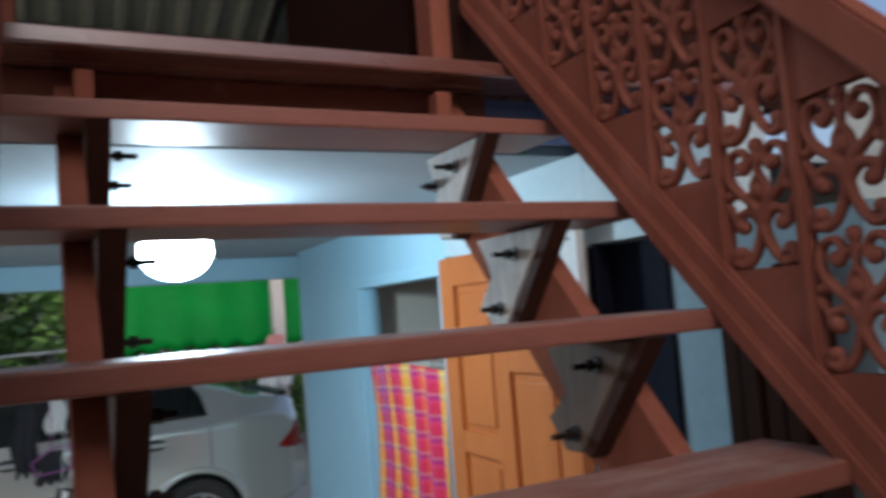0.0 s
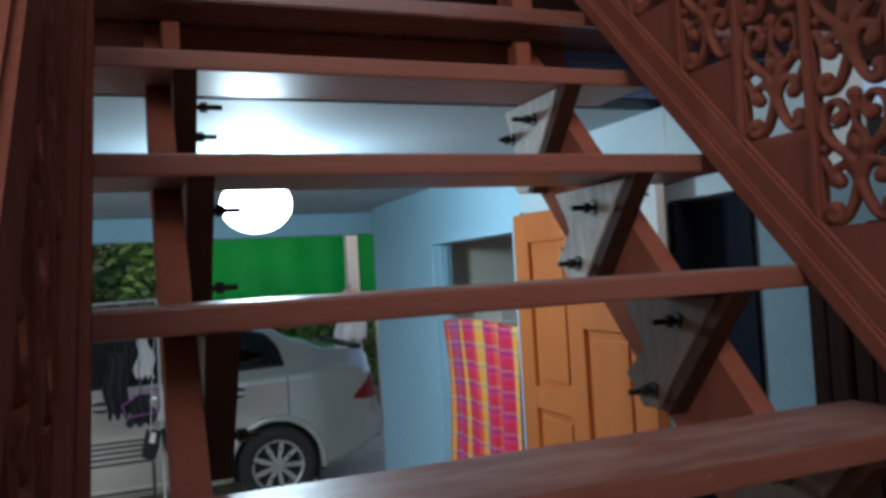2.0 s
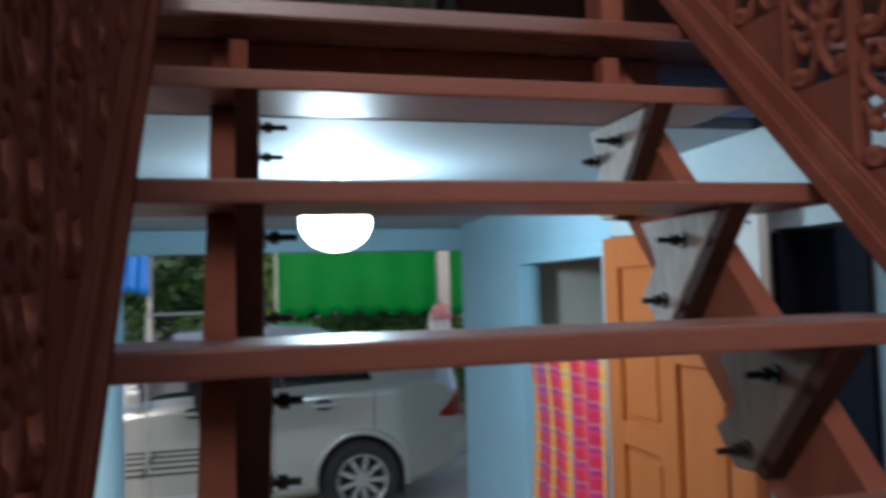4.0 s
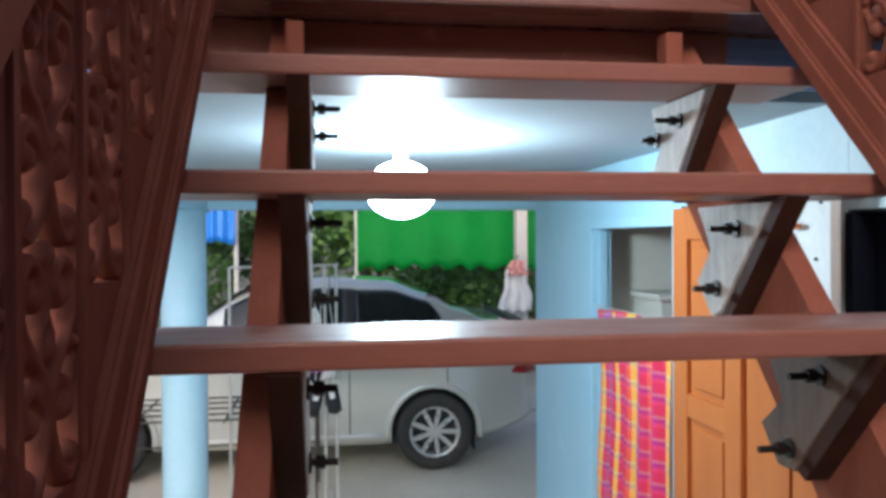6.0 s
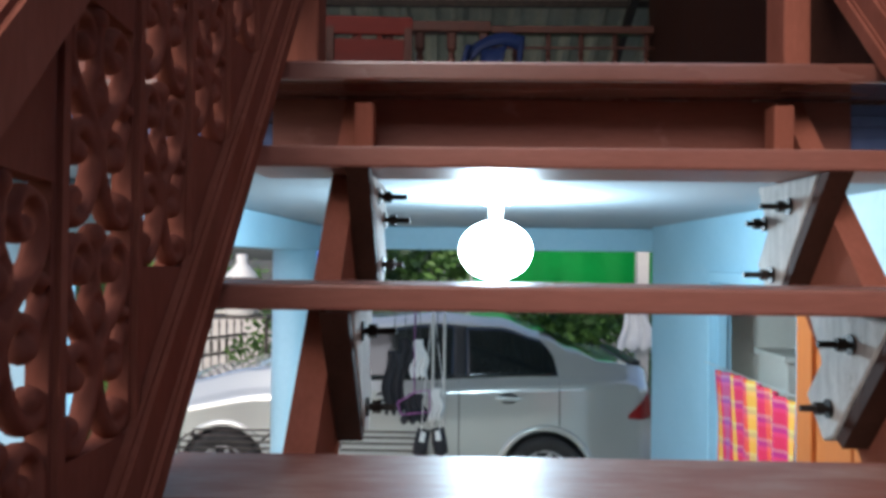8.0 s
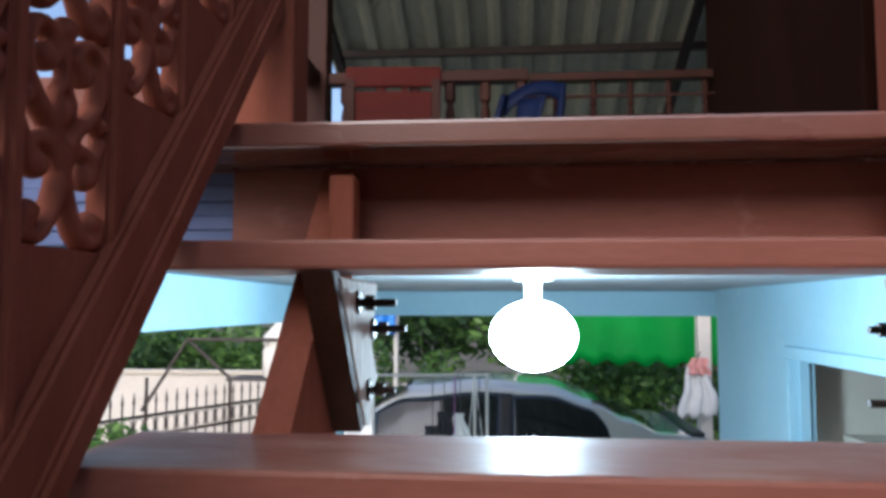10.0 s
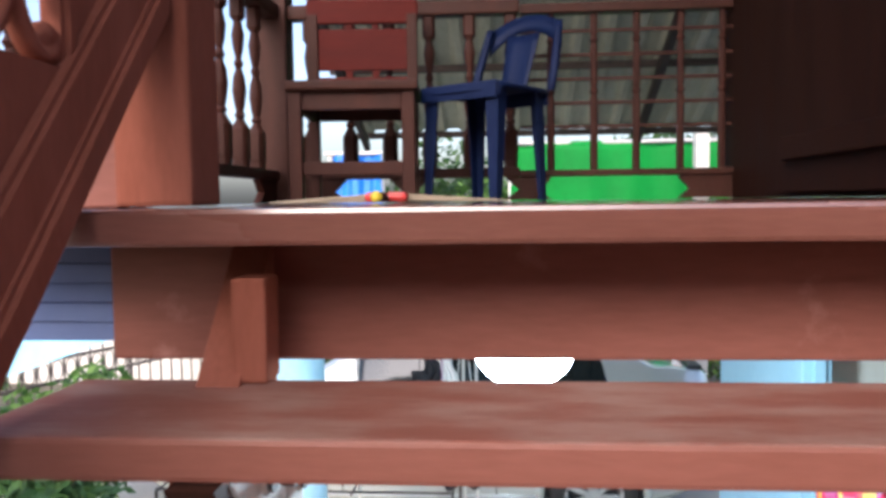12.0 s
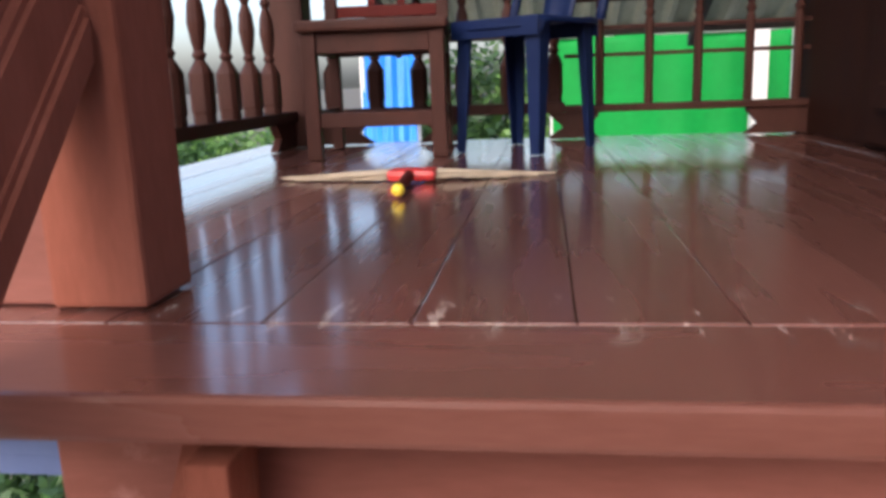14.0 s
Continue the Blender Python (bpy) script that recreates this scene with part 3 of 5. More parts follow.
# ---- carved balustrades of the stairs ----
def smooth_line(pts, n=5):
    """Points of a Catmull-Rom curve through pts."""
    out = []
    for i in range(len(pts) - 1):
        p0, p1, p2, p3 = pts[max(0, i - 1)], pts[i], pts[i + 1], pts[min(len(pts) - 1, i + 2)]
        for k in range(n):
            q = k / n
            out.append(tuple(0.5 * (2 * b + (c - a) * q + (2 * a - 5 * b + 4 * c - d) * q * q + (3 * b - a - 3 * c + d) * q ** 3) for a, b, c, d in zip(p0, p1, p2, p3)))
    return out + [tuple(pts[-1])]


def carved_motif(w, h, thick):
    """One carved motif of leaf scrolls, cut from one piece: forked foot, side curls, heart of inward curls, buds."""
    bm = bmesh.new()
    place = lambda u, v, d: (d, u * w, v * h)

    def strip(pts, r0, r1, lift=0.0):
        line = [(u * w, v * h) for u, v in smooth_line(pts)]
        ribbon(bm, line, lambda q: r0 + (r1 - r0) * q, lambda u, v, d: (d + lift, u, v), thick - 2 * lift)

    def bud(u, v, r, tall=1.0):
        m = Matrix.Translation((thick / 2, u * w, v * h)) @ Matrix.Diagonal((thick * 0.62, r, r * tall, 1))
        bmesh.ops.create_uvsphere(bm, u_segments=16, v_segments=10, radius=1.0, matrix=m)
    for s in (-1, 1):
        strip([(0.0, 0.36), (s * 0.05, 0.24), (s * 0.15, 0.11), (s * 0.28, 0.035), (s * 0.42, 0.06), (s * 0.43, 0.14), (s * 0.34, 0.15)], 0.0085, 0.006)
        bud(s * 0.355, 0.135, 0.0115)
        strip([(0.0, 0.30), (s * 0.10, 0.41), (s * 0.24, 0.455), (s * 0.37, 0.41), (s * 0.36, 0.325), (s * 0.27, 0.325)], 0.0075, 0.0055, 0.002)
        bud(s * 0.285, 0.335, 0.0125)
        strip([(s * 0.01, 0.40), (s * 0.13, 0.52), (s * 0.30, 0.61), (s * 0.43, 0.74), (s * 0.40, 0.90), (s * 0.24, 0.95), (s * 0.13, 0.86), (s * 0.20, 0.77), (s * 0.27, 0.80)], 0.0085, 0.005)
        bud(s * 0.245, 0.815, 0.0105)
        strip([(s * 0.02, 0.44), (s * 0.10, 0.55), (s * 0.09, 0.66), (s * 0.0, 0.74)], 0.006, 0.005, 0.003)
        strip([(s * 0.40, 0.42), (s * 0.47, 0.50), (s * 0.52, 0.52)], 0.006, 0.008, 0.003)
        strip([(s * 0.42, 0.75), (s * 0.52, 0.78)], 0.007, 0.008, 0.003)
        strip([(s * 0.40, 0.05), (s * 0.52, 0.04)], 0.007, 0.008, 0.003)
        bud(s * 0.44, 0.60, 0.0085)
    strip([(0, 0.26), (0, 0.36), (0, 0.46)], 0.010, 0.007)
    strip([(0, 0.70), (0, 0.85), (0, 1.02)], 0.005, 0.007, 0.002)
    bud(0, 0.60, 0.008, 1.7)
    bud(0, 0.97, 0.0125)
    bud(0, 0.40, 0.012)
    bmesh.ops.recalc_face_normals(bm, faces=bm.faces)
    me = bpy.data.meshes.new("motif_blank")
    bm.to_mesh(me)
    bm.free()
    blank = new("motif_blank", me)
    fuse = blank.modifiers.new("fuse", 'REMESH')
    fuse.mode, fuse.voxel_size, fuse.use_smooth_shade = 'VOXEL', 0.0036, True
    bpy.context.view_layer.update()
    joined = bpy.data.meshes.new_from_object(blank.evaluated_get(bpy.context.evaluated_depsgraph_get()))
    joined.name = "scrollwork"
    bpy.data.objects.remove(blank)
    joined.materials.clear()
    joined.materials.append(PAINT_Z)
    return joined


MOTIF_H = 0.2
motif = carved_motif(0.136, MOTIF_H, 0.022)


def balustrade(x_in, s, slope, lo, hi, label, seed):
    r = random.Random(seed)
    t = thing("stair_balustrade", (x_in, -1.0, 0.6), label, "balustrade", "carved stair balustrades")
    y_hi, y_lo = 0.19, -1.95
    top_lo, top_hi = hi + 0.55, hi + 0.64
    line = lambda y, c: slope * y + c

    def sloped(name, lo_, hi_, a, b):
        bm = plate(bmesh.new(), [(y_hi, line(y_hi, lo_)), (y_hi, line(y_hi, hi_)), (y_lo, line(y_lo, hi_)), (y_lo, line(y_lo, lo_))], lambda u, v, w: (x_in + s * (a + w), u, v), b - a)
        bmesh.ops.bevel(bm, geom=list(bm.edges), offset=0.006, segments=2, affect='EDGES')
        part(name, fix(bm), PAINT_Z, t)
    sloped("bottom_rail", lo, hi, 0.0, 0.055)
    sloped("rail_moulding", lo - 0.003, lo + 0.050, -0.010, 0.020)
    sloped("handrail", top_lo, top_hi, -0.012, 0.065)
    place = lambda u, v, w: (x_in + s * (0.014 + w), u, v)
    pitch, bar = 0.158, 0.024
    y = 0.165
    while y > y_lo + 0.1:
        zb, zt = line(y, hi), line(y, top_lo)
        bm = plate(bmesh.new(), [(y - bar / 2, zb - 0.02), (y + bar / 2, zb - 0.01), (y + bar / 2, zt + 0.02), (y - bar / 2, zt - 0.01)], lambda u, v, w: (x_in + s * (0.010 + w), u, v), 0.030)
        bmesh.ops.bevel(bm, geom=list(bm.edges), offset=0.006, segments=2, affect='EDGES')
        part("panel_post", fix(bm), PAINT_Z, t)
        ya, yb = y - bar / 2, y - pitch + bar / 2
        base = line(ya, hi) - 0.005
        bm = plate(bmesh.new(), [(ya, base), (yb, base), (yb, line(yb, hi) - 0.012), (ya, line(ya, hi) - 0.03)], lambda u, v, w: (x_in + s * (0.016 + w), u, v), 0.024)
        part("filler_board", fix(bm), PAINT_Z, t)
        top = line(yb, top_lo)
        bm = plate(bmesh.new(), [(ya, top + 0.004), (yb, top + 0.012), (ya, line(ya, top_lo) + 0.02)], lambda u, v, w: (x_in + s * (0.016 + w), u, v), 0.024)
        part("filler_board", fix(bm), PAINT_Z, t)
        h = (top - base + 0.004) / 2
        for k in range(2):
            ob = new("scrollwork", motif)
            ob.parent = t
            ob.matrix_parent_inverse = world_place(t).inverted()
            turn = Matrix.Identity(4) if (k + int(r.random() * 2)) % 2 else Matrix.Diagonal((1, -1, 1, 1))
            lean = Matrix.Diagonal((s, 1, h / MOTIF_H, 1))
            ob.matrix_basis = Matrix.Translation((x_in + s * 0.014, (ya + yb) / 2, base + h * k)) @ lean @ turn
            tagged(ob, "carved scrollwork panel")
        y -= pitch
    return t


balustrade(-0.398, -1, 1.08, 2.325, 2.445, "red-brown carved wooden stair balustrade with scrollwork panels", 3)
balustrade(0.692, 1, 1.05, 2.298, 2.408, "red-brown carved wooden stair balustrade with scrollwork panels", 8)

# ---- deck ----
DZ = 2.30
deck = thing("deck", (0.15, 1.1, DZ), "glossy brown varnished plank veranda floor with worn edges", "floor", kind="structure")
part("nosing_board", boxed((-0.62, 0.0, DZ - 0.036), (1.5, 0.164, DZ), 0.005), NOSING, deck, "worn front edge board of the deck")
part("fascia", boxed((-0.46, 0.158, 2.123), (0.72, 0.196, DZ - 0.038), 0.004), PAINT, deck, "brown painted fascia board under the deck")
part("side_fascia", boxed((-0.86, 0.196, 2.170), (-0.82, 2.2, DZ - 0.038), 0.004), PAINT, deck)
x = -0.98
edges = []
while x < 1.5:
    w = 0.138 + rnd.uniform(-0.008, 0.01)
    edges.append((x, min(x + w, 1.5)))
    x += w
for a, b in edges:
    part("plank", boxed((a + 0.0006, 0.166, DZ - 0.030), (b - 0.0006, 2.22, DZ - rnd.uniform(0, 0.001)), 0.0018), DECK, deck)
for y in (0.45, 1.1, 1.75):
    part("joist", boxed((-0.95, y, CEIL + 0.032), (1.48, y + 0.05, DZ - 0.032), 0.0), PAINT, deck)

blue = thing("side_boards", (-1.3, 0.18, 2.14), "faded blue horizontal boards along the edge of the house", "boards", kind="structure")
for k in range(5):
    part("board", boxed((-2.3, 0.172 - 0.004 * (k % 2), 2.142 + 0.0235 * k), (-0.462, 0.19, 2.1645 + 0.0235 * k), 0.002), BLUEBOARD, blue)
for k in range(5):
    part("board", boxed((0.722, 0.172 - 0.004 * (k % 2), 2.142 + 0.0235 * k), (1.5, 0.19, 2.1645 + 0.0235 * k), 0.002), BLUEBOARD, blue)
# posts of the deck
def post(name, x0, y0, w, d, z1, label, material):
    t = thing(name, (x0 + w / 2, y0 + d / 2, DZ), label, "post", "deck posts")
    part("shaft", boxed((x0, y0, DZ + 0.002), (x0 + w, y0 + d, z1), 0.006), material, t)
    return t


post("deck_post", -0.472, 0.199, 0.097, 0.098, 4.5, "square red-brown painted wooden post on the deck", PAINT_Z)
post("deck_post", 0.60, 0.199, 0.056, 0.098, 4.5, "slim red-brown painted wooden post on the deck", PAINT_Z)
post("deck_post", -0.88, 2.06, 0.11, 0.11, 3.78, "square dark brown corner post of the veranda", REDWOOD)
part_side = boxed((-1.05, 0.215, DZ + 0.001), (-0.475, 0.25, DZ + 0.14), 0.004)
tagged(part("kick_board", part_side, PAINT), "low brown painted board beside the deck post", "board")


def turned(h):
    """Baluster profile: square foot, vase, beads, slim neck."""
    return [(0.024, 0), (0.024, h * 0.04), (0.0265, h * 0.05), (0.0265, h * 0.22), (0.018, h * 0.26), (0.012, h * 0.28), (0.018, h * 0.30), (0.012, h * 0.32), (0.017, h * 0.36), (0.023, h * 0.44),
            (0.019, h * 0.52), (0.010, h * 0.57), (0.016, h * 0.60), (0.010, h * 0.63), (0.017, h * 0.69), (0.021, h * 0.76), (0.013, h * 0.84), (0.022, h * 0.87), (0.022, h)]


def railing(a, b, label, spacing, cutouts, h=0.54):
    """A veranda railing from a to b: skirting board with pointed openings, bottom rail, turned balusters, top rail."""
    a, b = Vector((*a, DZ)), Vector((*b, DZ))
    d = (b - a)
    ln = d.length
    d.normalize()
    nv = Vector((-d.y, d.x, 0))
    t = thing("veranda_railing", (a + b) / 2, label, "railing", "veranda railings")
    place = lambda u, v, w: a + d * u + nv * (w - 0.012) + Vector((0, 0, v))
    sk_h = 0.085
    edges_u = [0.0]
    for c0, c1 in cutouts:
        edges_u += [c0, c1]
    edges_u.append(ln)
    for i in range(0, len(edges_u), 2):
        u0, u1 = edges_u[i], edges_u[i + 1]
        pts = [(u0, 0.003), (u1 - 0.0, 0.003)]
        if i + 2 < len(edges_u):
            pts += [(u1 - 0.0, 0.008), (u1 - 0.045, 0.04), (u1, sk_h - 0.004)]
        pts += [(u1, sk_h), (u0, sk_h)]
        if i > 0:
            pts += [(u0, sk_h - 0.004), (u0 + 0.045, 0.04), (u0, 0.008)]
        bm = plate(bmesh.new(), pts, place, 0.024)
        part("skirting", fix(bm), REDWOOD, t)
    m = Matrix.Translation(a) @ Matrix.Rotation(math.atan2(d.y, d.x), 4, 'Z')
    part("bottom_rail", boxed((0, -0.025, sk_h), (ln, 0.025, sk_h + 0.035), 0.005, m), REDWOOD, t)
    part("top_rail", boxed((0, -0.035, sk_h + 0.035 + h), (ln, 0.035, sk_h + 0.085 + h), 0.008, m), REDWOOD, t)
    u = spacing * 0.5
    while u < ln - 0.03:
        p = a + d * u
        part("baluster", lathe(bmesh.new(), turned(h), (p.x, p.y, DZ + sk_h + 0.035), 12, square=((0, h * 0.22), (h * 0.87, h))), REDWOOD, t, smooth=False)
        u += spacing
    return t


railing((-0.83, 0.32), (-0.83, 2.06), "dark brown veranda railing with turned balusters", 0.165, ((0.75, 1.55),))
railing((-0.77, 2.115), (0.06, 2.115), "dark brown veranda railing with turned balusters behind the chairs", 0.145, ((0.2, 0.36), (0.5, 0.78)))
# tall grille beside it
grille = thing("window_grille", (0.45, 2.115, DZ), "tall dark wooden grille of slim bars on the veranda", "grille")
place = lambda u, v, w: (u, 2.103 + w, DZ + v)
bm = plate(bmesh.new(), [(0.06, 0.003), (0.172, 0.003), (0.133, 0.036), (0.168, 0.075), (0.168, 0.085), (0.06, 0.085)], place, 0.024)
part("skirting", fix(bm), REDWOOD, grille)
bm = plate(bmesh.new(), [(0.615, 0.003), (0.95, 0.003), (0.95, 0.085), (0.62, 0.085), (0.62, 0.075), (0.655, 0.036)], place, 0.024)
part("skirting", fix(bm), REDWOOD, grille)
bm = boxed((0.06, 2.09, DZ + 0.0851), (0.95, 2.14, DZ + 0.108), 0.004)
part("bottom_rail", bm, REDWOOD, grille)
for xx in (0.17, 0.322, 0.470, 0.623, 0.765):
    part("bar", lathe(bmesh.new(), [(0.014, 0), (0.014, 0.25), (0.010, 0.262), (0.016, 0.275), (0.010, 0.288), (0.013, 0.30), (0.013, 0.43), (0.009, 0.442), (0.015, 0.455), (0.009, 0.468), (0.013, 0.48), (0.013, 0.552)], (xx, 2.115, DZ + 0.108), 10), REDWOOD, grille)
for zz in (0.255, 0.338, 0.422, 0.506, 0.590):
    part("cross_bar", boxed((0.06, 2.109, DZ + zz), (0.95, 2.121, DZ + zz + 0.012), 0.002), REDWOOD, grille)

part("top_rail", boxed((0.062, 2.085, DZ + 0.656), (0.795, 2.145, DZ + 0.69), 0.005), REDWOOD, grille)

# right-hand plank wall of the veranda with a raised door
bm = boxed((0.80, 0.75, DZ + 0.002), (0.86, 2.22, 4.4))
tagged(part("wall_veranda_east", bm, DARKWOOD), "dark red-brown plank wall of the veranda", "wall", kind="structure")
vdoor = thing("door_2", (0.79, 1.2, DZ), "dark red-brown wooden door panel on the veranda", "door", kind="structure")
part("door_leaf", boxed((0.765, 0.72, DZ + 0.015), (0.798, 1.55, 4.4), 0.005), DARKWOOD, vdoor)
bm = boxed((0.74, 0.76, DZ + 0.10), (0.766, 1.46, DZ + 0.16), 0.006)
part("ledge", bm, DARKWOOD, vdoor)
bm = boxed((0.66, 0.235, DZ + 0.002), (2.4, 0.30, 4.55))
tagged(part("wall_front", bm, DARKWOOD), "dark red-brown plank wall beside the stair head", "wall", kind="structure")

# ---- veranda roof ----
ROOF_S = 0.42
def roof_z(y):
    return 3.44 + (3.1 - y) * ROOF_S

roof = thing("veranda_roof", (0.1, 1.2, 3.2), "weathered corrugated roof sheets on dark purlins over the veranda", "roof", kind="structure")
bm = bmesh.new()
X0, X1, N = -1.02, 2.6, 216
rows_v = []
for y in (-2.0, 1.4, 4.72):
    r = []
    for i in range(N + 1):
        xx = X0 + (X1 - X0) * i / N
        q = (xx / 0.168) % 1.0
        wz = 0.042 * min(1, max(0, 3.2 * (abs(q - 0.5) - 0.14) / 0.36 + 0.2))
        r.append(bm.verts.new((xx, y, roof_z(y) + wz)))
    rows_v.append(r)
for a, b in zip(rows_v, rows_v[1:]):
    for i in range(N):
        bm.faces.new((a[i], a[i + 1], b[i + 1], b[i]))
sheet = part("sheet", bm, SHEET, roof)
sol = sheet.modifiers.new("thickness", 'SOLIDIFY')
sol.thickness = 0.003
for y in (4.66, 3.9, 3.08, 1.9, 0.8, -0.4, -1.5):
    part("purlin", boxed((X0, y, roof_z(y) - 0.05), (X1, y + 0.035, roof_z(y) - 0.008), 0.003), IRON, roof)
for xx in (-0.94, 0.9):
    ang = math.atan(ROOF_S)
    m = Matrix.Translation((xx, 4.70, roof_z(4.70) - 0.115)) @ Matrix.Rotation(-ang, 4, 'X')
    part("rafter", boxed((-0.02, -7.0, 0), (0.02, 0.0, 0.06), 0.003, m), IRON, roof)
# unseen walls behind the camera, added to keep low sky light off the stairs
wall_piece("light_block_opposite", (-3.0, -5.6, -0.03), (2.5, -5.45, 4.1), DARKWOOD, "unseen dark wall added to block low sky light from the south")
wall_piece("light_block_east", (2.5, -5.6, -0.03), (2.6, -1.7, 4.1), DARKWOOD, "unseen dark wall added to block low sky light from the east")


# ---- things on the veranda ----
def wooden_chair(x, y, rz):
    t = thing("wooden_chair", (0, 0, 0), "reddish-brown varnished wooden chair with slatted back", "chair")
    W, D, S = 0.17, 0.17, 0.365
    for sx in (-1, 1):
        part("front_leg", boxed((sx * W - 0.02, -D - 0.02, 0), (sx * W + 0.02, -D + 0.02, S - 0.03), 0.004), REDWOOD, t)
        bm = boxed((sx * W - 0.018, D - 0.018, 0), (sx * W + 0.018, D + 0.018, 0.64), 0.004)
        part("back_leg", bm, REDWOOD, t)
        part("side_stretcher", boxed((sx * W - 0.010, -D + 0.02, 0.10), (sx * W + 0.010, D - 0.02, 0.13), 0.003), REDWOOD, t)
        part("side_apron", boxed((sx * W - 0.011, -D + 0.021, S - 0.085), (sx * W + 0.011, D - 0.019, S - 0.031), 0.003), REDWOOD, t)
    part("front_stretcher", boxed((-W + 0.02, -D - 0.010, 0.085), (W - 0.02, -D + 0.010, 0.125), 0.003), REDWOOD, t)
    part("front_apron", boxed((-W + 0.02, -D - 0.011, S - 0.085), (W - 0.02, -D + 0.011, S - 0.031), 0.003), REDWOOD, t)
    part("back_apron", boxed((-W + 0.02, D - 0.011, S - 0.085), (W - 0.02, D + 0.011, S - 0.031), 0.003), REDWOOD, t)
    part("seat", boxed((-W - 0.03, -D - 0.04, S - 0.03), (W + 0.03, D - 0.019, S), 0.008), REDWOOD, t)
    for z0, z1 in ((0.395, 0.430), (0.452, 0.592)):
        part("back_slat", boxed((-W + 0.018, D - 0.008, z0), (W - 0.018, D + 0.008, z1), 0.004), CHAIRRED, t)
    for sx in (-0.045, 0.045):
        part("back_spindle", boxed((sx - 0.012, D - 0.006, 0.431), (sx + 0.012, D + 0.006, 0.451), 0.002), CHAIRRED, t)
        part("back_spindle", boxed((sx - 0.012, D - 0.006, 0.593), (sx + 0.012, D + 0.006, 0.607), 0.002), CHAIRRED, t)
    part("crest_rail", boxed((-W - 0.02, D - 0.014, 0.608), (W + 0.02, D + 0.014, 0.69), 0.008), CHAIRRED, t)
    t.matrix_basis = pose(x, y, DZ + 0.001, 0, 0, rz)
    return t


def plastic_chair(x, y, rz):
    t = thing("plastic_chair", (0, 0, 0), "navy blue moulded plastic chair with open back", "chair")
    S = 0.36
    bm = bmesh.new()
    n = 16
    rows_s = []
    for j in range(n + 1):
        r = []
        for i in range(n + 1):
            u, v = i / n * 2 - 1, j / n * 2 - 1
            k = 1 - 0.10 * (u * u) * (v * v)
            dip = -0.018 * (1 - u * u) * (1 - v * v) - 0.02 * max(0, abs(u) - 0.85) / 0.15 - 0.03 * max(0, -v - 0.85) / 0.15
            r.append(bm.verts.new((u * 0.19 * k, v * 0.185 * k, S + dip)))
        rows_s.append(r)
    for a, b in zip(rows_s, rows_s[1:]):
        for i in range(n):
            bm.faces.new((a[i], a[i + 1], b[i + 1], b[i]))
    seat = part("seat", bm, BLUEPLASTIC, t, smooth=True)
    so = seat.modifiers.new("thickness", 'SOLIDIFY')
    so.thickness = 0.006
    for sx in (-1, 1):
        for sy in (-1, 1):
            a, b = Vector((sx * 0.150, sy * 0.145, S - 0.012)), Vector((sx * 0.155, sy * 0.165, 0))
            bm = bmesh.new()
            q = []
            for p, w in ((a, 0.034), (a.lerp(b, 0.5), 0.028), (b, 0.020)):
                q.append([bm.verts.new(p + Vector((dx * w * (-sx), dy * w * (-sy), 0))) for dx, dy in ((-0.2, -0.2), (1.4, -0.2), (1.4, 0.12), (0.12, 0.12), (0.12, 1.4), (-0.2, 1.4))])
            for c, e in zip(q, q[1:]):
                for i in range(6):
                    j = (i + 1) % 6
                    bm.faces.new((c[i], c[j], e[j], e[i]))
            bm.faces.new(q[0])
            bm.faces.new(q[-1])
            part("leg", fix(bm), BLUEPLASTIC, t)
    for sy in (-1, 1):
        part("apron", boxed((-0.165, sy * 0.172 - 0.004, S - 0.055), (0.165, sy * 0.172 + 0.004, S - 0.006), 0.002), BLUEPLASTIC, t)
    # back: two uprights, a broad splat and a curved top
    for sx in (-1, 1):
        bm = bmesh.new()
        pts = [Vector((sx * (0.175 - 0.02 * q * q), 0.175 + 0.10 * q, S - 0.01 + 0.24 * q)) for q in [k / 8 for k in range(9)]]
        ring = []
        for p in pts:
            ring.append([bm.verts.new(p + Vector((0.017 * math.cos(k * math.pi / 4), 0.017 * math.sin(k * math.pi / 4), 0))) for k in range(8)])
        for a, b in zip(ring, ring[1:]):
            for k in range(8):
                bm.faces.new((a[k], a[(k + 1) % 8], b[(k + 1) % 8], b[k]))
        bm.faces.new(list(reversed(ring[0])))
        bm.faces.new(ring[-1])
        part("back_upright", bm, BLUEPLASTIC, t, smooth=True)
    bm = bmesh.new()
    r0 = []
    for j in range(7):
        q = 0.02 + 0.86 * j / 6
        r0.append([bm.verts.new((u * (0.055 + 0.02 * q), 0.182 + 0.10 * q + 0.012 * (1 - u * u), S - 0.01 + 0.24 * q)) for u in (-1, -0.5, 0, 0.5, 1)])
    for a, b in zip(r0, r0[1:]):
        for i in range(4):
            bm.faces.new((a[i], a[i + 1], b[i + 1], b[i]))
    sp = part("splat", bm, BLUEPLASTIC, t, smooth=True)
    so = sp.modifiers.new("thickness", 'SOLIDIFY')
    so.thickness = 0.006
    bm = bmesh.new()
    r0 = []
    for i in range(15):
        u = i / 7 - 1
        zt = S + 0.225 + 0.045 * (1 - u * u)
        r0.append([bm.verts.new((u * 0.165, 0.272 + 0.02 * (1 - u * u), zt - 0.085 + 0.03 * (1 - u * u))), bm.verts.new((u * 0.158, 0.285 + 0.02 * (1 - u * u), zt))])
    for a, b in zip(r0, r0[1:]):
        bm.faces.new((a[0], b[0], b[1], a[1]))
    cr = part("crest", bm, BLUEPLASTIC, t, smooth=True)
    so = cr.modifiers.new("thickness", 'SOLIDIFY')
    so.thickness = 0.008
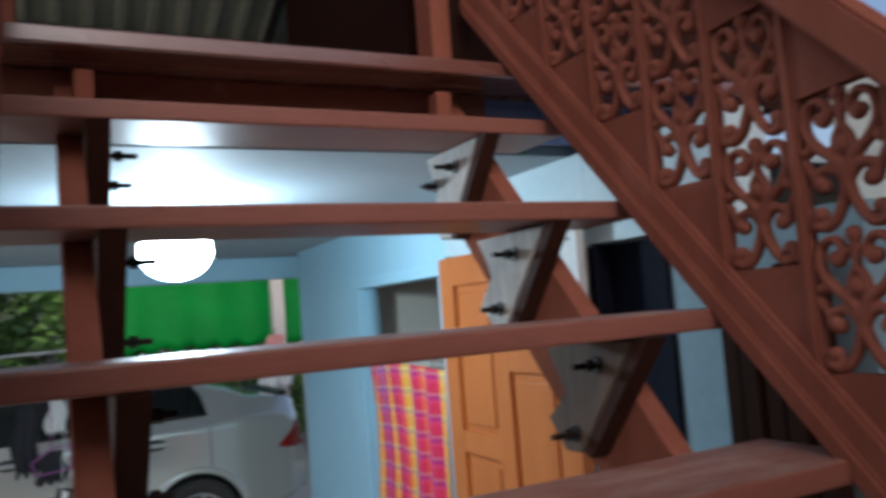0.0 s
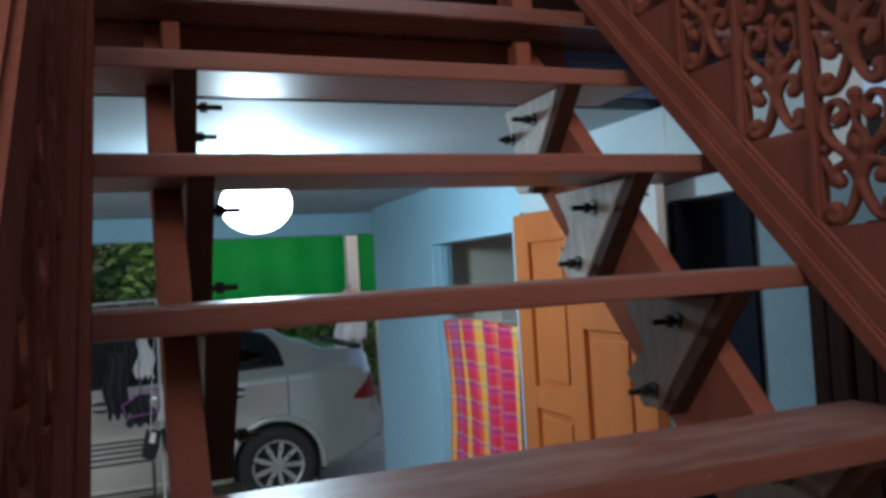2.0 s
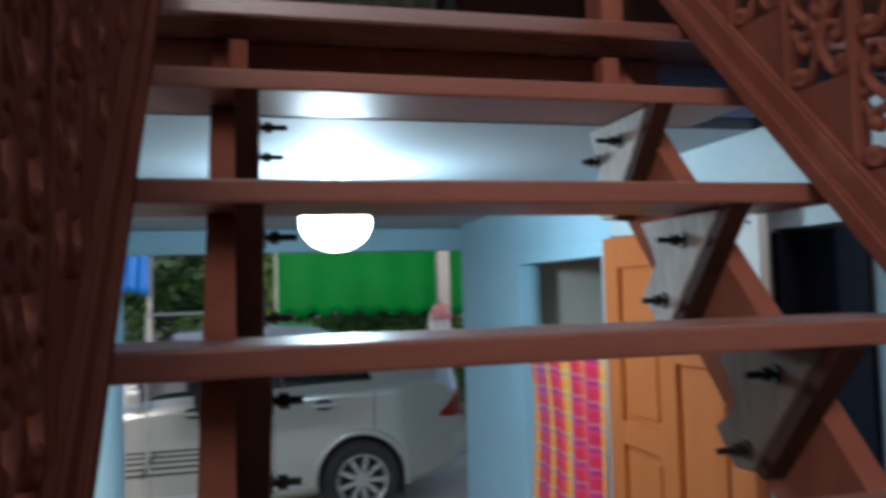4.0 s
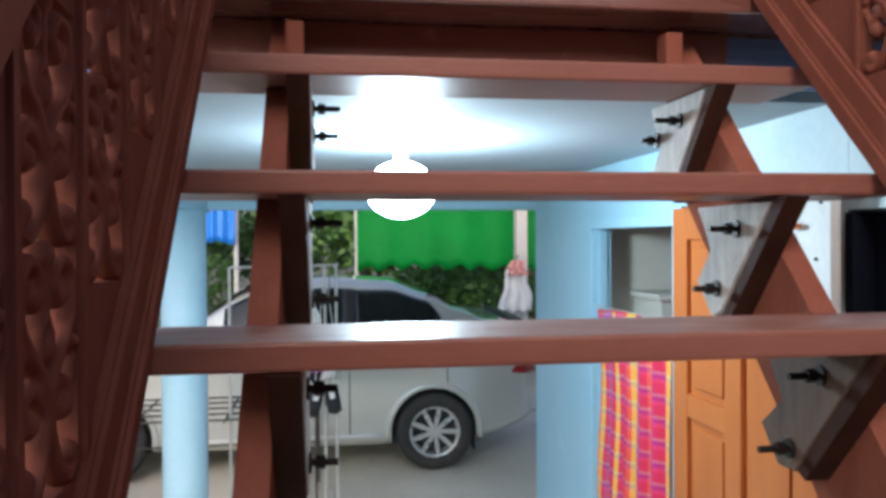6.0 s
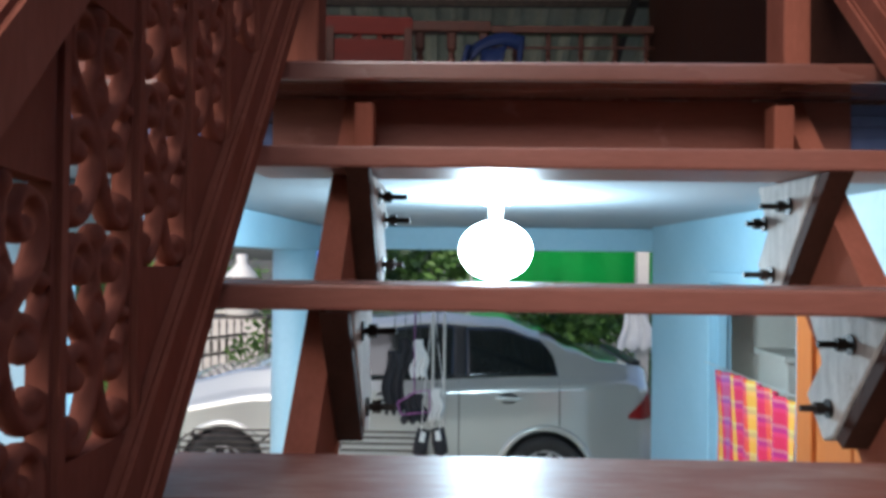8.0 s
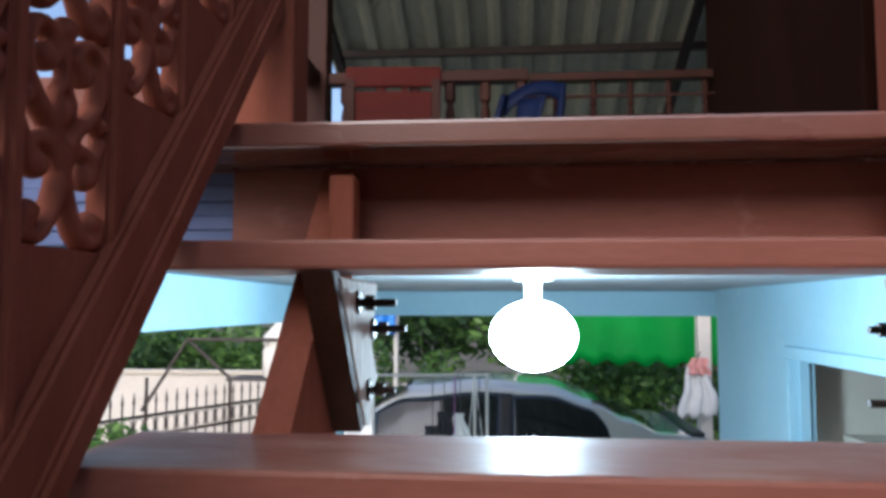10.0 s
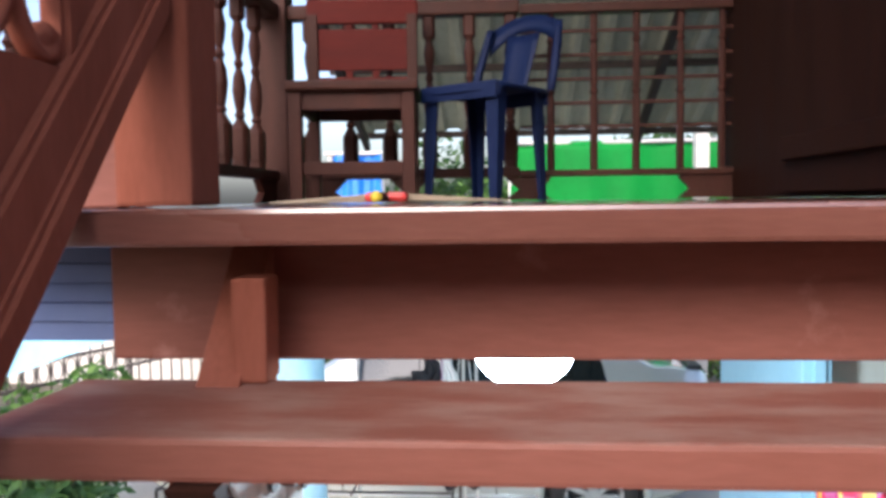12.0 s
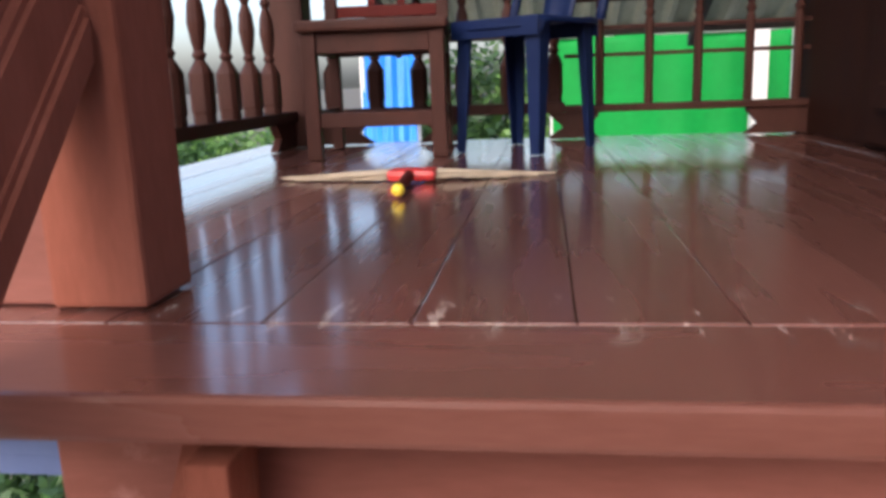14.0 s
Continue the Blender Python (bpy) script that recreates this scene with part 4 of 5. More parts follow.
    t.matrix_basis = pose(x, y, DZ + 0.001, 0, 0, rz) @ Matrix.Diagonal((0.86, 0.86, 1, 1))
    return t


wooden_chair(-0.465, 1.80, 4)
plastic_chair(-0.055, 1.785, -33)

broom = thing("broom", (-0.28, 1.2, DZ), "grass broom with red binding and yellow cap lying on the deck", "broom")
bm = tube(bmesh.new(), (-0.262, 0.90, DZ + 0.015), (-0.278, 1.10, DZ + 0.015), 0.010, 0.011, 12)
part("handle", bm, CHAIRRED, broom)
bm = bmesh.new()
bmesh.ops.create_uvsphere(bm, u_segments=14, v_segments=8, radius=0.0125, matrix=Matrix.Translation((-0.263, 0.890, DZ + 0.0145)))
part("cap", bm, YELLOW, broom, "yellow plastic end cap", smooth=True)
bm = boxed((-0.325, 1.09, DZ + 0.003), (-0.225, 1.16, DZ + 0.026), 0.010)
part("binding", bm, REDWRAP, broom, "red binding of the broom head")
bm = bmesh.new()
for i in range(300):
    s = -1 if i % 2 else 1
    ln = rnd.uniform(0.09, 0.25)
    p0 = Vector((-0.28 + s * rnd.uniform(0.01, 0.06), 1.115 + rnd.uniform(0, 0.06), DZ + 0.004 + rnd.uniform(0, 0.017)))
    p1 = Vector((p0.x + s * ln, 1.15 + (p0.y - 1.145) * rnd.uniform(0.0, 1.3) + 0.10 * ln, DZ + 0.003 + rnd.uniform(0, 0.003)))
    tube(bm, p0, p1, 0.0018, 0.0009, 4, False)
part("bristles", bm, STRAW, broom, "dry straw-coloured grass bristles")


# ---- car ----
def silver_car(x_rear_axle, y_side):
    t = thing("car", (x_rear_axle - 1.2, y_side + 0.82, 0), "silver four-door saloon car parked behind the house", "car")
    W = 1.66
    # stations along the car, x from the rear axle (rear positive): belt height, roof height, tumble-home
    def lerp(tab, x):
        for (a, va), (b, vb) in zip(tab, tab[1:]):
            if a <= x <= b:
                q = (x - a) / (b - a)
                q = q * q * (3 - 2 * q)
                return va + (vb - va) * q
        return tab[0][1] if x < tab[0][0] else tab[-1][1]
    roof_t = [(-3.32, 0.62), (-3.2, 0.80), (-2.9, 0.93), (-2.25, 1.06), (-2.02, 1.10), (-1.35, 1.455), (-0.85, 1.505), (-0.35, 1.475), (0.0, 1.37), (0.22, 1.25), (0.46, 1.155), (0.72, 1.13), (0.83, 1.08), (0.87, 0.96), (0.90, 0.70)]
    belt_t = [(-3.32, 0.55), (-3.0, 0.80), (-2.1, 0.93), (-1.2, 0.985), (0.0, 1.03), (0.6, 1.06), (0.8, 1.0), (0.90, 0.66)]
    sill_t = [(-3.32, 0.30), (-3.0, 0.21), (-0.5, 0.20), (0.4, 0.24), (0.90, 0.36)]
    inset_t = [(-3.32, 0.34), (-3.1, 0.14), (-2.7, 0.03), (-2.2, 0.0), (0.3, 0.0), (0.7, 0.06), (0.90, 0.22)]

    def section(x):
        zr, zb, zs, ins = lerp(roof_t, x), lerp(belt_t, x), lerp(sill_t, x), lerp(inset_t, x)
        zb = min(zb, zr - 0.012)
        gh = zr - zb
        ti = 0.30 * min(1.0, gh / 0.45) ** 0.8
        pts = [(ins + 0.07, zs), (ins + 0.015, zs + 0.05), (ins + 0.002, zs + (zb - zs) * 0.35), (ins, zs + (zb - zs) * 0.62), (ins + 0.006, zb - 0.06), (ins + 0.075, zb),
               (ins + 0.075 + ti * 0.50, zb + gh * 0.55), (ins + 0.075 + ti * 0.80, zb + gh * 0.86), (ins + 0.10 + ti * 1.15, zb + gh * 0.975), (W / 2, zr)]
        return pts

    counts = [max(1, math.ceil(v / 0.03)) for v in (0.07, 0.3, 0.2, 0.15, 0.06, 0.27, 0.12, 0.1, 0.5)]

    def fine(pts):
        out = []
        for ((a, z), (b, w)), n in zip(zip(pts, pts[1:]), counts):
            out += [(a + (b - a) * k / n, z + (w - z) * k / n) for k in range(n)]
        return out + [pts[-1]]
    bm = bmesh.new()
    xs = [-3.32 + 4.22 * k / 168 for k in range(169)]
    rings = []
    for x in xs:
        pts = fine(section(x))
        ring = [bm.verts.new((x_rear_axle + x, y_side + a, z)) for a, z in pts] + [bm.verts.new((x_rear_axle + x, y_side + W - a, z)) for a, z in reversed(pts[:-1])]
        rings.append(ring)
    for a, b in zip(rings, rings[1:]):
        for i in range(len(a)):
            j = (i + 1) % len(a)
            bm.faces.new((a[i], a[j], b[j], b[i]))
    bm.faces.new(rings[0])
    bm.faces.new(list(reversed(rings[-1])))
    fix(bm)
    gone = [f for f in bm.faces for wx in (0.0, -2.45) if math.hypot(f.calc_center_median().x - x_rear_axle - wx, f.calc_center_median().z - 0.302) < 0.345 and abs(f.calc_center_median().y - y_side - W / 2) > 0.5]
    bmesh.ops.delete(bm, geom=list(set(gone)), context='FACES')
    body = part("body", bm, SILVER, t, smooth=True)

    def skin(x, z):
        """Depth of the body's side at that place."""
        pts = section(x)
        for (a, za), (b, zb) in zip(pts, pts[1:]):
            if za <= z <= zb:
                return a + (b - a) * (z - za) / max(1e-6, zb - za)
        return pts[-1][0] if z > pts[-1][1] else pts[0][0]

    def decal(name, outline, material, out=0.004, far=False, label="", steps=10):
        """A panel that follows the side: outline as (x, z low, z high)."""
        bm = bmesh.new()
        prev = None
        for x, z0, z1 in outline:
            cur = []
            for k in range(steps + 1):
                z = z0 + (z1 - z0) * k / steps
                a = skin(x, z) - out
                cur.append(bm.verts.new((x_rear_axle + x, y_side + (W - a if far else a), z)))
            if prev:
                for i in range(steps):
                    bm.faces.new((prev[i], cur[i], cur[i + 1], prev[i + 1]))
            prev = cur
        ob = part(name, fix(bm), material, t, label, smooth=True)
        so = ob.modifiers.new("thickness", 'SOLIDIFY')
        so.thickness, so.offset = 0.004, 1
        return ob

    def window(x0, x1, n, inset_top):
        rows_w = []
        for k in range(n + 1):
            x = x0 + (x1 - x0) * k / n
            zr, zb = lerp(roof_t, x), lerp(belt_t, x)
            z1 = zb + (zr - zb) * 0.86 - inset_top
            if z1 - zb > 0.02:
                rows_w.append((x, zb + 0.012, z1))
        return rows_w
    def rear_window():
        """Glass whose upper edge sweeps down in one arc to a point behind the door."""
        out = []
        for x, z0, z1 in window(-0.60, 0.10, 26, 0.02):
            q = max(0.0, (x + 0.34) / 0.44)
            z1 = min(z1, z0 + 0.012 + (lerp(roof_t, -0.34) * 0.86 + lerp(belt_t, -0.34) * 0.14 - z0 - 0.03) * math.sqrt(max(0.0, 1 - q ** 2.2)))
            out.append((x, z0, z1))
        return out
    for far in (False, True):
        decal("pillar_trim", window(-0.70, -0.60, 4, 0.02), BLACKPL, 0.003, far)
        decal("door_window", rear_window(), TINT, far=far, label="dark tinted rear side window")
        decal("door_window", window(-1.62, -0.70, 22, 0.02), TINT, far=far, label="dark tinted front side window")
        decal("side_strip", [(-2.0 + 0.1 * k, 0.275, 0.30) for k in range(17)], CLEARLENS, far=far)
        decal("tail_light", [(0.63 + 0.0205 * k, 0.735 - 0.002 * k, 0.76 + 0.019 * k) for k in range(12)], REDLENS, far=far, label="red tail light")
        decal("head_light", [(-3.12 + 0.03 * k, 0.70 + 0.004 * k, 0.70 + 0.10 + 0.006 * k) for k in range(12)], CLEARLENS, far=far, label="clear headlight")
        decal("door_gap", [(-0.66, 0.30, 1.0), (-0.652, 0.30, 1.0)], BLACKPL, 0.0015, far)
        decal("door_gap", [(0.10, 0.62, 1.0), (0.108, 0.62, 1.0)], BLACKPL, 0.0015, far)
        decal("door_gap", [(-1.72, 0.30, 0.95), (-1.712, 0.30, 0.95)], BLACKPL, 0.0015, far)
    y0 = y_side
    for hx in (-0.28, -1.22):
        a = skin(hx, 0.86)
        hd = part("door_handle", boxed((x_rear_axle + hx - 0.10, y0 + a - 0.035, 0.865), (x_rear_axle + hx + 0.10, y0 + a - 0.012, 0.895), 0.008), SILVER, t)
        bm = bmesh.new()
        bmesh.ops.create_uvsphere(bm, u_segments=18, v_segments=10, radius=1.0, matrix=Matrix.Translation((x_rear_axle + hx, y0 + a + 0.002, 0.88)) @ Matrix.Diagonal((0.075, 0.008, 0.042, 1)))
        part("handle_cup", bm, BLACKPL, t, smooth=True)
    # rear and front screens
    for name, xa, xb in (("rear_screen", -0.02, 0.44), ("windscreen", -1.98, -1.40)):
        bm = bmesh.new()
        prev = None
        for k in range(13):
            x = xa + (xb - xa) * k / 12
            zr = lerp(roof_t, x)
            cur = [bm.verts.new((x_rear_axle + x, y0 + W / 2 + s * 0.53, zr - 0.012 * s * s + 0.006)) for s in (-1, -0.5, 0, 0.5, 1)]
            if prev:
                for i in range(4):
                    bm.faces.new((prev[i], cur[i], cur[i + 1], prev[i + 1]))
            prev = cur
        part(name, fix(bm), TINT, t, smooth=True)
    # rear-edge spoiler lip and bumper
    part("boot_lip", boxed((x_rear_axle + 0.66, y0 + 0.22, 1.118), (x_rear_axle + 0.76, y0 + W - 0.22, 1.150), 0.012), BLACKPL, t)
    part("mirror", boxed((x_rear_axle - 1.66, y0 - 0.14, 0.97), (x_rear_axle - 1.56, y0 + 0.03, 1.09), 0.03), SILVER, t)
    # wheels
    for wx in (0.0, -2.45):
        for far in (False, True):
            s = 1 if not far else -1
            yo = y0 + (0.02 if not far else W - 0.02)
            bm = bmesh.new()
            n = 26
            plate(bm, [(0.352 * math.cos(math.pi * (k / n) * 1.16 - 0.25), 0.352 * math.sin(math.pi * (k / n) * 1.16 - 0.25)) for k in range(n + 1)], lambda u, v, w: (x_rear_axle + wx + u, yo + s * (0.17 + w), 0.302 + v), 0.02)
            for k in range(n):
                a0, a1 = math.pi * (k / n) * 1.16 - 0.25, math.pi * ((k + 1) / n) * 1.16 - 0.25
                q = [(0.365 * math.cos(a), 0.365 * math.sin(a)) for a in (a0, a1)]
                bm.faces.new([bm.verts.new((x_rear_axle + wx + u, yo + s * d, 0.302 + v)) for (u, v), d in ((q[0], 0.0), (q[1], 0.0), (q[1], 0.18), (q[0], 0.18))])
            part("wheel_arch", bm, BLACKPL, t)
            lip = [(x_rear_axle + wx + 0.360 * math.cos(a), yo - s * 0.006, 0.302 + 0.360 * math.sin(a)) for a in [math.pi * (k / n) * 1.10 - 0.16 for k in range(n + 1)]]
            bm = fix(path_tube(bmesh.new(), lip, 0.030, 10))
            part("arch_lip", bm, SILVER, t, smooth=True)
            wheel = thing("wheel", (0, 0, 0), "", "")
            wheel.parent = t
            wheel.matrix_parent_inverse = world_place(t).inverted()
            wheel.location = (x_rear_axle + wx, yo, 0.3)
            hub = Vector((x_rear_axle + wx, yo, 0.3))
            prof = [(0.195, -0.03), (0.235, -0.045), (0.275, -0.048), (0.294, -0.03), (0.30, 0.0), (0.30, 0.12), (0.285, 0.15), (0.2, 0.15)]
            bm = bmesh.new()
            seg = 40
            rg = [[bm.verts.new(hub + Vector((r * math.cos(2 * math.pi * i / seg), s * d, r * math.sin(2 * math.pi * i / seg)))) for i in range(seg)] for r, d in prof]
            for a, b in zip(rg, rg[1:]):
                for i in range(seg):
                    bm.faces.new((a[i], a[(i + 1) % seg], b[(i + 1) % seg], b[i]))
            part("tyre", fix(bm), RUBBER, wheel, "black rubber tyre", smooth=True)
            bm = bmesh.new()
            prof = [(0.197, -0.034), (0.183, -0.036), (0.176, -0.012), (0.170, 0.05), (0.17, 0.10)]
            rg = [[bm.verts.new(hub + Vector((r * math.cos(2 * math.pi * i / seg), s * d, r * math.sin(2 * math.pi * i / seg)))) for i in range(seg)] for r, d in prof]
            for a, b in zip(rg, rg[1:]):
                for i in range(seg):
                    bm.faces.new((a[i], a[(i + 1) % seg], b[(i + 1) % seg], b[i]))
            part("rim", fix(bm), ALLOY, wheel, "silver alloy rim", smooth=True)
            bm = bmesh.new()
            tube(bm, hub + Vector((0, s * 0.06, 0)), hub + Vector((0, s * 0.075, 0)), 0.172, seg=32)
            part("brake_disc", bm, BLACKPL, wheel)
            for k in range(9):
                m = Matrix.Translation(hub) @ Matrix.Rotation(2 * math.pi * k / 9 + 0.2, 4, 'Y')
                bm = bmesh.new()
                plate(bm, [(-0.014, 0.03), (0.014, 0.03), (0.019, 0.12), (0.013, 0.182), (-0.013, 0.182), (-0.019, 0.12)], lambda u, v, w: m @ Vector((u, s * (-0.024 + w), v)), 0.024)
                part("spoke", fix(bm), ALLOY, wheel)
            bm = tube(bmesh.new(), hub + Vector((0, -s * 0.030, 0)), hub + Vector((0, s * 0.02, 0)), 0.030, 0.045, 16) if s > 0 else tube(bmesh.new(), hub + Vector((0, s * 0.02, 0)), hub + Vector((0, -s * 0.030, 0)), 0.045, 0.030, 16)
            part("hub_cap", bm, ALLOY, wheel)
    part("mud_flap", boxed((x_rear_axle + 0.31, y0 + 0.02, 0.14), (x_rear_axle + 0.325, y0 + 0.17, 0.36), 0.003), BLACKPL, t)
    return t


silver_car(0.592, 4.50)

# ---- drying rack with clothes in front of the car ----
rack = thing("clothes_rack", (-0.2, 3.75, 0), "pale metal clothes rack standing on the concrete floor", "clothes rack")
for xx in (-0.24, -0.165):
    part("pole", tube(bmesh.new(), (xx, 3.75, 0.0), (xx, 3.75, 1.62), 0.009, seg=8), ROPE, rack)
part("top_bar", tube(bmesh.new(), (-0.86, 3.75, 1.62), (-0.15, 3.75, 1.63), 0.009, seg=8), ROPE, rack)
part("pole", tube(bmesh.new(), (-0.86, 3.75, 0.0), (-0.86, 3.75, 1.62), 0.009, seg=8), ROPE, rack)
part("foot", tube(bmesh.new(), (-0.2, 3.45, 0.012), (-0.2, 4.05, 0.012), 0.011, seg=8), ROPE, rack)
part("foot", tube(bmesh.new(), (-0.86, 3.45, 0.012), (-0.86, 4.05, 0.012), 0.011, seg=8), ROPE, rack)


def hung_cloth(name, x0, x1, z0, z1, y, mat, label, seed):
    r = random.Random(seed)
    t = thing(name, ((x0 + x1) / 2, y, z1), label, "clothes", "clothes on the rack")
    bm = bmesh.new()
    n, m_ = 14, 12
    ph = r.uniform(0, 6)
    g = []
    for j in range(m_ + 1):
        v = j / m_
        row = []
        for i in range(n + 1):
            u = i / n
            w = 0.6 + 0.4 * min(1, 1.6 * v) + 0.1 * math.sin(v * 6 + ph)
            row.append(bm.verts.new(((x0 + x1) / 2 + (u - 0.5) * (x1 - x0) * w + 0.012 * math.sin(v * 9 + ph), y + 0.02 * math.sin(u * 17 + ph) * (0.3 + v), z1 - (z1 - z0) * v * (1 - 0.12 * math.sin(u * 9 + ph) ** 2))))
        g.append(row)
    for a, b in zip(g, g[1:]):
        for i in range(n):
            bm.faces.new((a[i], a[i + 1], b[i + 1], b[i]))
    c = part("cloth", bm, mat, t, smooth=True)
    so = c.modifiers.new("thickness", 'SOLIDIFY')
    so.thickness = 0.006
    hk = [(((x0 + x1) / 2), y, z1 - 0.01), ((x0 + x1) / 2, y, 1.60), ((x0 + x1) / 2 + 0.02, y, 1.64)]
    part("hook", path_tube(bmesh.new(), hk, 0.003, 6), BLACKPL, t)


hung_cloth("hung_clothes", -0.57, -0.42, 0.89, 1.32, 3.75, CLOTH_BLACK, "black garments hanging on the clothes rack", 2)
hung_cloth("hung_clothes", -0.49, -0.36, 1.16, 1.40, 3.77, CLOTH_BLACK, "short black garment hanging on the clothes rack", 6)
hung_cloth("hung_clothes", -0.375, -0.275, 1.13, 1.40, 3.72, CLOTH_WHITE, "white cloth hanging on the clothes rack", 5)
hung_cloth("hung_clothes", -0.43, -0.28, 0.84, 1.04, 3.73, CLOTH_BLACK, "dark garment hanging low on the clothes rack", 7)
hung_cloth("hung_clothes", -0.245, -0.173, 0.87, 1.09, 3.68, CLOTH_WHITE, "white rag hanging on the clothes rack", 9)
hanger = thing("clothes_hanger", (-0.36, 3.71, 0.9), "purple plastic clothes hanger on the rack", "hanger")
bm = path_tube(bmesh.new(), [(-0.47, 3.69, 0.985), (-0.36, 3.69, 1.055), (-0.26, 3.69, 1.075), (-0.255, 3.69, 0.93), (-0.44, 3.69, 0.91), (-0.47, 3.69, 0.985)], 0.006)
path_tube(bm, [(-0.36, 3.69, 1.05), (-0.36, 3.72, 1.62)], 0.003)
part("bow", bm, PURPLE, hanger)
for xx, zz, tilt in ((-0.31, 0.725, 12), (-0.19, 0.735, -10)):
    shoe = thing("hung_shoe", (xx, 3.68, zz - 0.09), "black canvas shoe with white lining tied to the rack", "shoe", "shoes on the rack")
    m = Matrix.Translation((xx, 3.68, zz)) @ Matrix.Rotation(radians(tilt), 4, 'Y')
    bm = bmesh.new()
    bmesh.ops.create_uvsphere(bm, u_segments=18, v_segments=12, radius=1.0, matrix=m @ Matrix.Diagonal((0.048, 0.045, 0.092, 1)))
    for v in bm.verts:
        if v.co.z > zz + 0.045:
            v.co.y += 0.02
    part("upper", bm, CLOTH_BLACK, shoe, smooth=True)
    part("sole", box(bmesh.new(), (-0.046, 0.038, -0.09), (0.046, 0.056, 0.088), 0.012, m), BLACKPL, shoe)
    part("lining", box(bmesh.new(), (-0.018, -0.05, 0.02), (0.018, -0.02, 0.085), 0.01, m), CLOTH_WHITE, shoe, "white inner lining")
    part("lace", path_tube(bmesh.new(), [(xx, 3.675, zz + 0.07), (xx + 0.02, 3.70, 1.1), (-0.24, 3.745, 1.615)], 0.003, 6), CLOTH_WHITE, shoe)

# ---- tarpaulins and things behind the car ----
def tarp(x0, x1, y, z0, z1, mat, label, scallop, lean=0.0, slant=0.0):
    t = thing("tarpaulin", ((x0 + x1) / 2, y, z0), label, "tarpaulin")
    bm = bmesh.new()
    n, m_ = 60, 14
    g = []
    for j in range(m_ + 1):
        v = j / m_
        row = []
        for i in range(n + 1):
            u = i / n
            drop = scallop * (0.5 + 0.5 * math.cos(u * (x1 - x0) * 26)) * (1 - v) ** 3
            row.append(bm.verts.new((x0 + slant * v * (1 - u) + (x1 - x0) * u, y + lean * v + 0.03 * math.sin(u * 8 + v * 2) + 0.012 * math.sin(u * 31), z0 + (z1 - z0) * v - drop + 0.012 * math.sin(u * 5))))
        g.append(row)
    for a, b in zip(g, g[1:]):
        for i in range(n):
            bm.faces.new((a[i], a[i + 1], b[i + 1], b[i]))
    c = part("sheet", bm, mat, t, smooth=True)
    so = c.modifiers.new("thickness", 'SOLIDIFY')
    so.thickness = 0.004
    part("pole", tube(bmesh.new(), (x0 + slant - 0.05, y + lean, z1), (x1 + 0.05, y + lean, z1), 0.02, seg=10), ROPE, t)
    for xx in (x0 + slant, x1):
        part("upright", tube(bmesh.new(), (xx, y + 0.06, 0), (xx, y + lean + 0.03, z1), 0.025, seg=10), ROPE, t)
    return t


tarp(0.07, 2.12, 6.75, 1.52, 2.84, GREENTARP, "bright green tarpaulin awning with a scalloped lower edge", 0.06, 0.12, 0.0)
tarp(-1.72, -1.2, 6.9, 1.80, 2.78, BLUETARP, "bright blue tarpaulin stretched behind the car", 0.03, 0.1)
pillar = thing("pillar", (1.76, 6.45, 0), "grey square pillar behind the car", "pillar", kind="structure")
part("shaft", boxed((1.70, 6.4, 0), (1.82, 6.52, 2.9), 0.006), PALEWALL, pillar)
hung_cloth("hung_rag", 1.52, 1.84, 1.02, 1.50, 6.33, CLOTH_WHITE, "white rag hanging on the pillar behind the car", 12)
hung_cloth("hung_rag", 1.58, 1.78, 1.42, 1.58, 6.30, CLOTH_PINK, "faded pink rag hanging on the pillar behind the car", 14)


# ---- trees and bushes ----
def leaves(bm, centre, radii, count, size, r):
    for _ in range(count):
        while True:
            p = Vector((r.uniform(-1, 1), r.uniform(-1, 1), r.uniform(-1, 1)))
            if 0.25 < p.length < 1:
                break
        p = Vector((centre[0] + p.x * radii[0], centre[1] + p.y * radii[1], centre[2] + p.z * radii[2]))
        d = Vector((r.uniform(-1, 1), r.uniform(-1, 1), r.uniform(-0.9, 0.5))).normalized()
        n = d.cross(Vector((r.uniform(-1, 1), r.uniform(-1, 1), r.uniform(-1, 1)))).normalized()
        L = size * r.uniform(0.6, 1.4)
        a, b, c, e = p, p + d * L * 0.5 + n * L * 0.22, p + d * L, p + d * L * 0.5 - n * L * 0.22
        bm.faces.new([bm.verts.new(q) for q in (a, b, c, e)])


def tree(name, x, y, h, crown_r, count, mat, label, seed, size=0.14, trunk_h=None, flat=1.0):
    r = random.Random(seed)
    t = thing(name, (x, y, -0.03), label, "tree" if name == "tree" else "bush", "trees behind the house" if name == "tree" else "bushes in the yard")
    th = trunk_h if trunk_h is not None else h * 0.5
    bm = bmesh.new()
    tube(bm, (x, y, -0.03), (x + r.uniform(-0.1, 0.1), y, th), 0.035 * h ** 0.7, 0.02 * h ** 0.7, 9)
    tips = []
    for k in range(9):
        a = r.uniform(0, 6.28)
        e = Vector((x + math.cos(a) * crown_r * r.uniform(0.3, 0.8), y + math.sin(a) * crown_r * r.uniform(0.3, 0.8), th + (h - th) * r.uniform(0.15, 0.9)))
        tube(bm, (x, y, th * r.uniform(0.6, 1.0)), e, 0.012 * h ** 0.7, 0.004, 6)
        tips.append(e)
    part("trunk", bm, TRUNK, t)
    bm = bmesh.new()
    for e in tips:
        k = r.uniform(0.35, 0.6) * crown_r
        leaves(bm, e, (k, k, k * 0.75 * flat), count // 9, size, r)
    part("crown", bm, mat, t)


